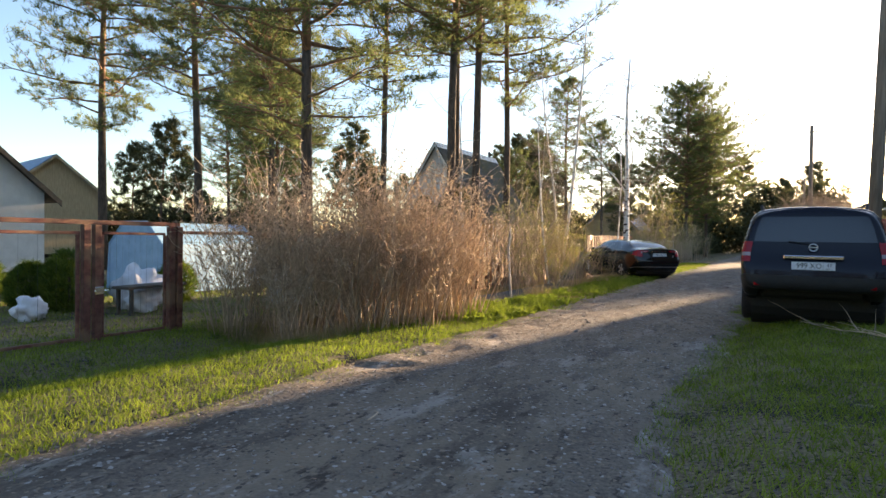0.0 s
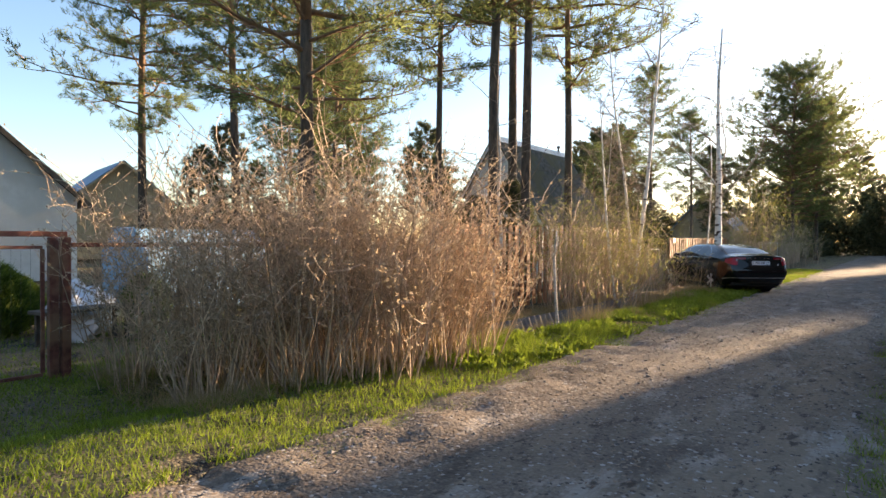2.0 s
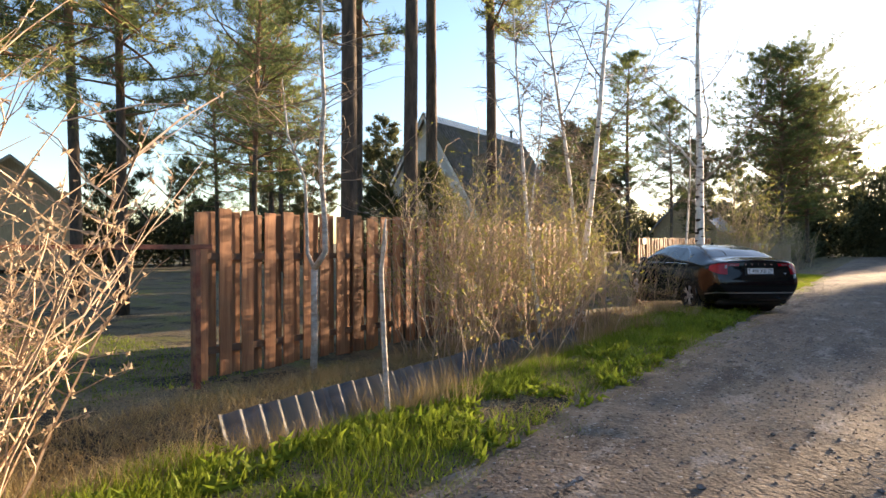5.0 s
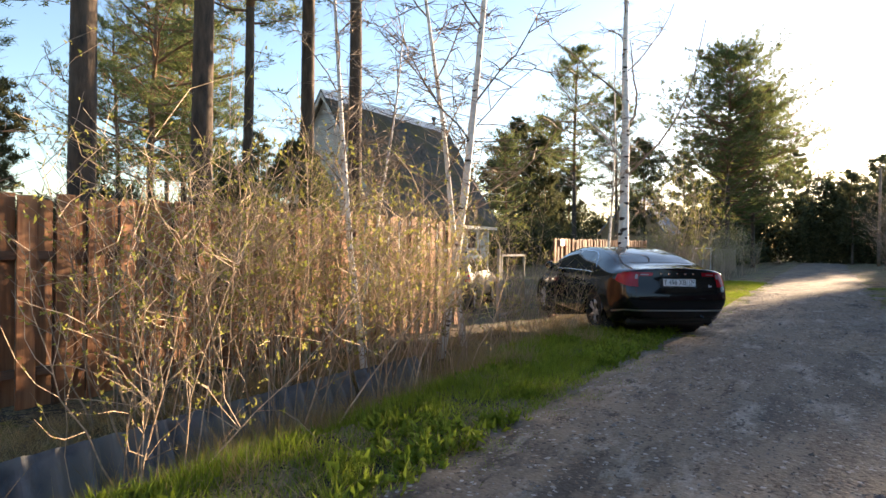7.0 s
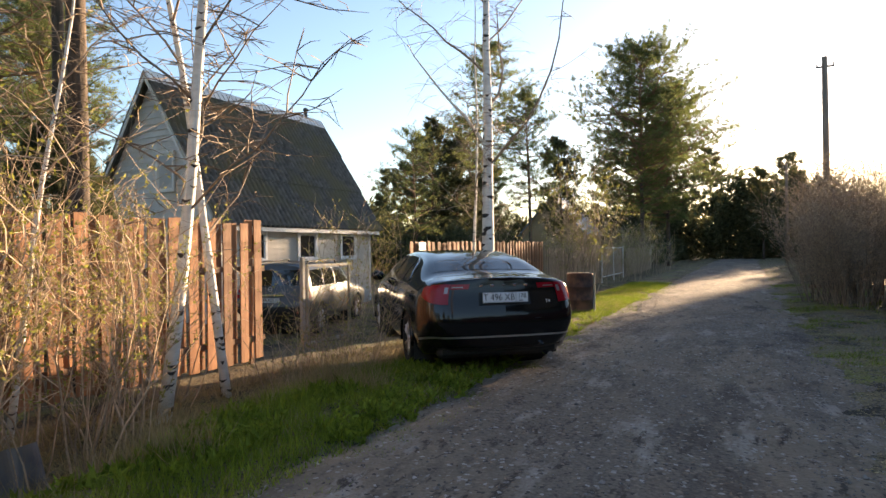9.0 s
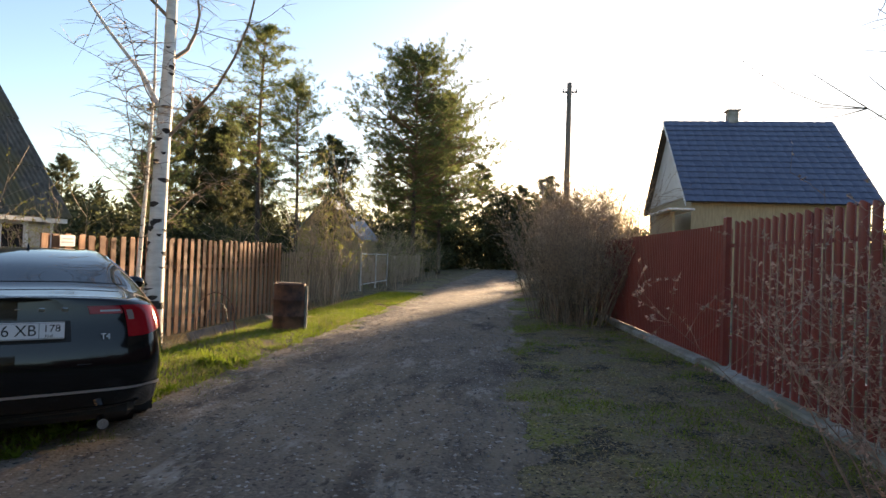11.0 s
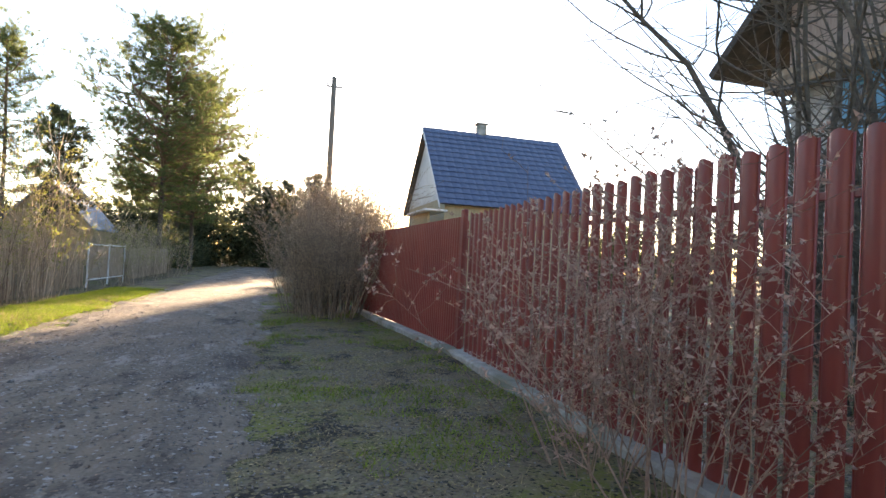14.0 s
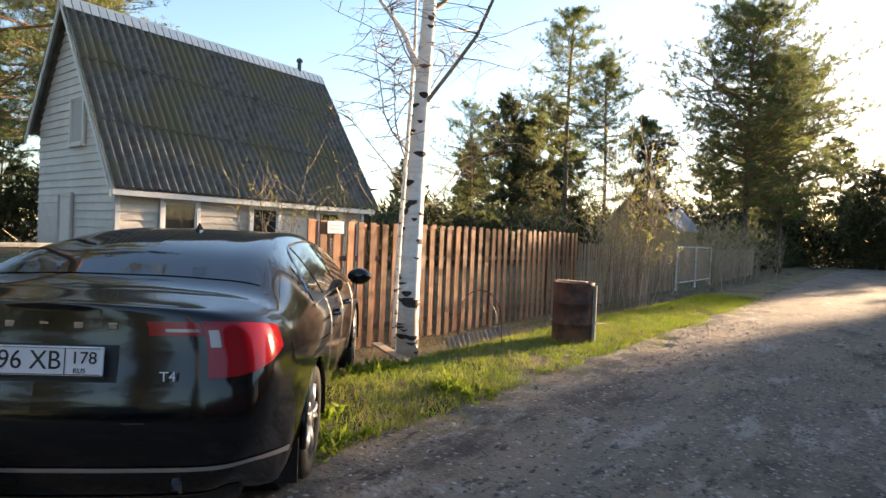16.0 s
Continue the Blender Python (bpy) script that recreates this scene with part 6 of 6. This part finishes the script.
keep = np.array([noise.noise(Vector((a * 0.75, b * 0.75, 23))) + 0.5 * noise.noise(Vector((a * 3.3, b * 3.3, 28))) + 0.1 * (b - 3.6) > (0.22 if a > 15 else -0.3) for a, b in zip(u, v)])
blades("grass", rg, u[keep], v[keep], 0.05, 0.004, M_GRASS, "short patchy grass and moss beside the lane", 0.7)
u, v = scatter(rg, 30000, 9.5, 23, -3.6, -1.5)
blades("dry_grass", rg, u, v, 0.16, 0.003, M_DRY, "dry straw-coloured grass in the ditch", 0.8)
u, v = scatter(rg, 18000, 6.2, 10.5, -3.8, -1.35)
blades("dry_grass", rg, u, v, 0.14, 0.003, M_DRY, "dead straw grass under bare shrubs", 0.9)
u, v = scatter(rg, 40000, -1, 14, -14, -4.2)
blades("grass", rg, u, v, 0.06, 0.006, M_GRASS, "short lawn grass inside the garden plot")
u, v = scatter(rg, 36000, -1, 7.2, -4.4, -1.6)
blades("grass", rg, u, v, 0.06, 0.0045, M_GRASS, "short green grass before a garden gate")
u, v = scatter(rg, 60000, 0, 14, 2.9, 7.5)
blades("grass", rg, u, v, 0.06, 0.0042, M_GRASS, "short dense grass under parked cars beside the lane")
u, v = scatter(rg, 12000, 23, 40, -3.8, -1.7)
blades("dry_grass", rg, u, v, 0.13, 0.003, M_DRY, "dry grass along a ditch and fence", 0.8)

u, v = scatter(rg, 16000, 12, 38, 3.1, 5.75)
keep = np.array([noise.noise(Vector((a * 1.2, b * 1.2, 43))) > 0.02 for a, b in zip(u, v)])
blades("dry_grass", rg, u[keep], v[keep], 0.05, 0.0028, M_DRY, "flattened dead grass on the verge before a red fence", 1.3)
u, v = scatter(rg, 26000, 10, 23.5, -2.3, -0.9)
keep = np.array([noise.noise(Vector((a * 1.3, b * 1.3, 53))) > 0.1 + 0.35 * step(-1.7, -1.0, b) for a, b in zip(u, v)])
blades("dry_grass", rg, u[keep], v[keep], 0.3, 0.003, M_DRY, "tall straw grass standing along the ditch edge", 0.4)


def stones(rng, n, u0, u1, v0, v1, size):
    o = np.array([(1, 0, 0), (-1, 0, 0), (0, 1, 0), (0, -1, 0), (0, 0, 1), (0, 0, -1)], float)
    f = [(0, 2, 4), (2, 1, 4), (1, 3, 4), (3, 0, 4), (2, 0, 5), (1, 2, 5), (3, 1, 5), (0, 3, 5)]
    out = []
    us_, vs2 = scatter(rng, n, u0, u1, v0, v1)
    for a, b in zip(us_, vs2):
        s = size * rng.uniform(0.4, 1.0) ** 1.6
        q = o * rng.uniform(0.6, 1.3, (6, 1)) * s * (1, 1, 0.6)
        c, d = math.cos(a * 9), math.sin(a * 9)
        q = np.stack([q[:, 0] * c - q[:, 1] * d + b, q[:, 0] * d + q[:, 1] * c + a, q[:, 2] + max(road_z(a, b), ground_z(a, b)) + s * 0.2], 1)
        out.append(q[np.array(f)])
    return np.concatenate(out)


st_ = np.concatenate([stones(rg, 9000, 0, 34, -0.1, 3.1, 0.014), stones(rg, 500, 0, 34, 0, 3, 0.03), stones(rg, 5200, 14, 30, 2.7, 4.6, 0.014), stones(rg, 1500, 15, 28, 4.0, 5.6, 0.013)])
setting("gravel", tri_mesh("gravel", st_, M_PEBBLE), M_PEBBLE, place(0, 0), "loose grey stones scattered over the lane", kind="stuff", category="gravel")

# ---- bricks of the white house ----
brick_mesh = Geo().box(0, 0.06, 0.0, 0.25, 0.0, 0.068, 0.004).mesh("brick", M_BRICK)
wall_b = [o for o in hB.children if o.name.startswith("wall")][0]
rest = Geo()
count = 0
for r in range(32):
    z = 1.8 + r * 0.078
    y = 4.2 + (0.13 if r % 2 else 0.0)
    while y < 8.72:
        inside = any(abs(y + 0.12 - wy) < ww and wz - 0.14 < z < wz + wh for wy, wz, ww, wh in ((5.0, 3.0, 0.72, 1.22), (7.57, 3.5, 0.43, 0.72)))
        if not inside:
            if count < 300 and y > 5.4 and z > 2.2:
                part("brick", brick_mesh, M_BRICK, wall_b, m=pose(0.0, y, z))
                count += 1
            else:
                rest.box(0.0, 0.06, y, min(y + 0.25, 8.8), z, z + 0.068)
        y += 0.26
tagged(part("brickwork", rest, M_BRICK, hB), kind="stuff")

fb = thing("fallen_branch", place(9.0, 5.0, ground_z(9.0, 5.0) + 0.02, 62, 0.75), "forked bare grey branch lying on the grass", "branch")
rfb = random.Random(12)
fg = Geo()
stem_ = bend(rfb, (0, 0, 0.03), (0, 1, 0.16), 1.5, 7, 0.12, 0.0)
fg.tube(stem_, [0.017 - 0.002 * j for j in range(8)], 6)
for k in range(9):
    fg.tube(bend(rfb, stem_[1 + k % 6], (rfb.choice((-1, 1)) * 0.8, 0.8, rfb.uniform(0.15, 0.6)), rfb.uniform(0.35, 0.8), 4, 0.18), [0.008, 0.007, 0.005, 0.004, 0.002], 4, False)
part("wood", fg, M_TWIG, fb)
stick = thing("stick", place(4.0, 1.15, 0.02, 30), "small pale bent twig lying on the lane", "twig")
part("twig", Geo().tube([(0, 0, 0.0), (0.05, 0.08, 0.02), (0.06, 0.16, 0.015), (0.02, 0.24, 0.005)], [0.006, 0.006, 0.005, 0.003], 5), M_TWIG, stick)

u, v = scatter(rg, 2600, 9.0, 26, -1.75, -0.15)
keep = np.array([noise.noise(Vector((a * 0.9, b * 1.4, 33))) > 0.02 for a, b in zip(u, v)])
u, v = u[keep], v[keep]
cz = np.array([ground_z(a, b) + 0.03 for a, b in zip(u, v)])
wd = tufts(rg, np.stack([v, u, cz], 1), np.tile((0.0, 0.0, 0.7), (len(u), 1)), 12, 0.085, 0.034, 0.9)
setting("weeds", tri_mesh("weeds", wd, M_GRASS), M_GRASS, place(0, 0), "low leafy green weeds along the verge", kind="stuff", category="weeds")
u, v = scatter(rg, 9000, 14, 32, 2.9, 5.7)
keep = np.array([noise.noise(Vector((a * 1.1, b * 1.1, 43))) > -0.1 for a, b in zip(u, v)])
u, v = u[keep], v[keep]
cz = np.array([ground_z(a, b) + 0.004 for a, b in zip(u, v)])
lt = tufts(rg, np.stack([v, u, cz], 1), np.tile((0.3, 0.3, 0.05), (len(u), 1)), 2, 0.045, 0.014, 0.6)
lt[..., 2] = np.maximum(lt[..., 2], 0.0) * 0.3 + np.repeat(cz, 2)[:, None] * 0.8
setting("leaf_litter", tri_mesh("leaf_litter", lt, M_DRY), M_DRY, place(0, 0), "dead leaves and straw scattered on bare soil", kind="stuff", category="litter")

u, v = scatter(rg, 15000, 3, 30, -0.3, 3.3)
keep = np.array([noise.noise(Vector((a * 0.8, b * 0.8, 63))) + 0.4 * noise.noise(Vector((a * 3, b * 3, 66))) > -0.02 for a, b in zip(u, v)])
u, v = u[keep], v[keep]
cz = np.array([max(road_z(a, b), ground_z(a, b)) + 0.006 for a, b in zip(u, v)])
lt = tufts(rg, np.stack([v, u, cz], 1), np.tile((0.0, 0.0, 0.0), (len(u), 1)), 1, 0.04, 0.018, 0.6)
lt[..., 2] = cz[:, None] + 0.25 * np.abs(lt[..., 2] - cz[:, None])
setting("lane_litter", tri_mesh("lane_litter", lt, M_CHIP), M_CHIP, place(0, 0), "brown bark chips and dead leaves trodden into the lane", kind="stuff", category="litter")

u, v = scatter(rg, 16000, 12, 36, -1.9, -0.1)
keep = np.array([noise.noise(Vector((a * 0.9, b * 0.9, 53))) > -0.05 for a, b in zip(u, v)])
blades("dry_grass", rg, u[keep], v[keep], 0.085, 0.003, M_DRY, "dry straw mixed into the verge grass", 0.9)
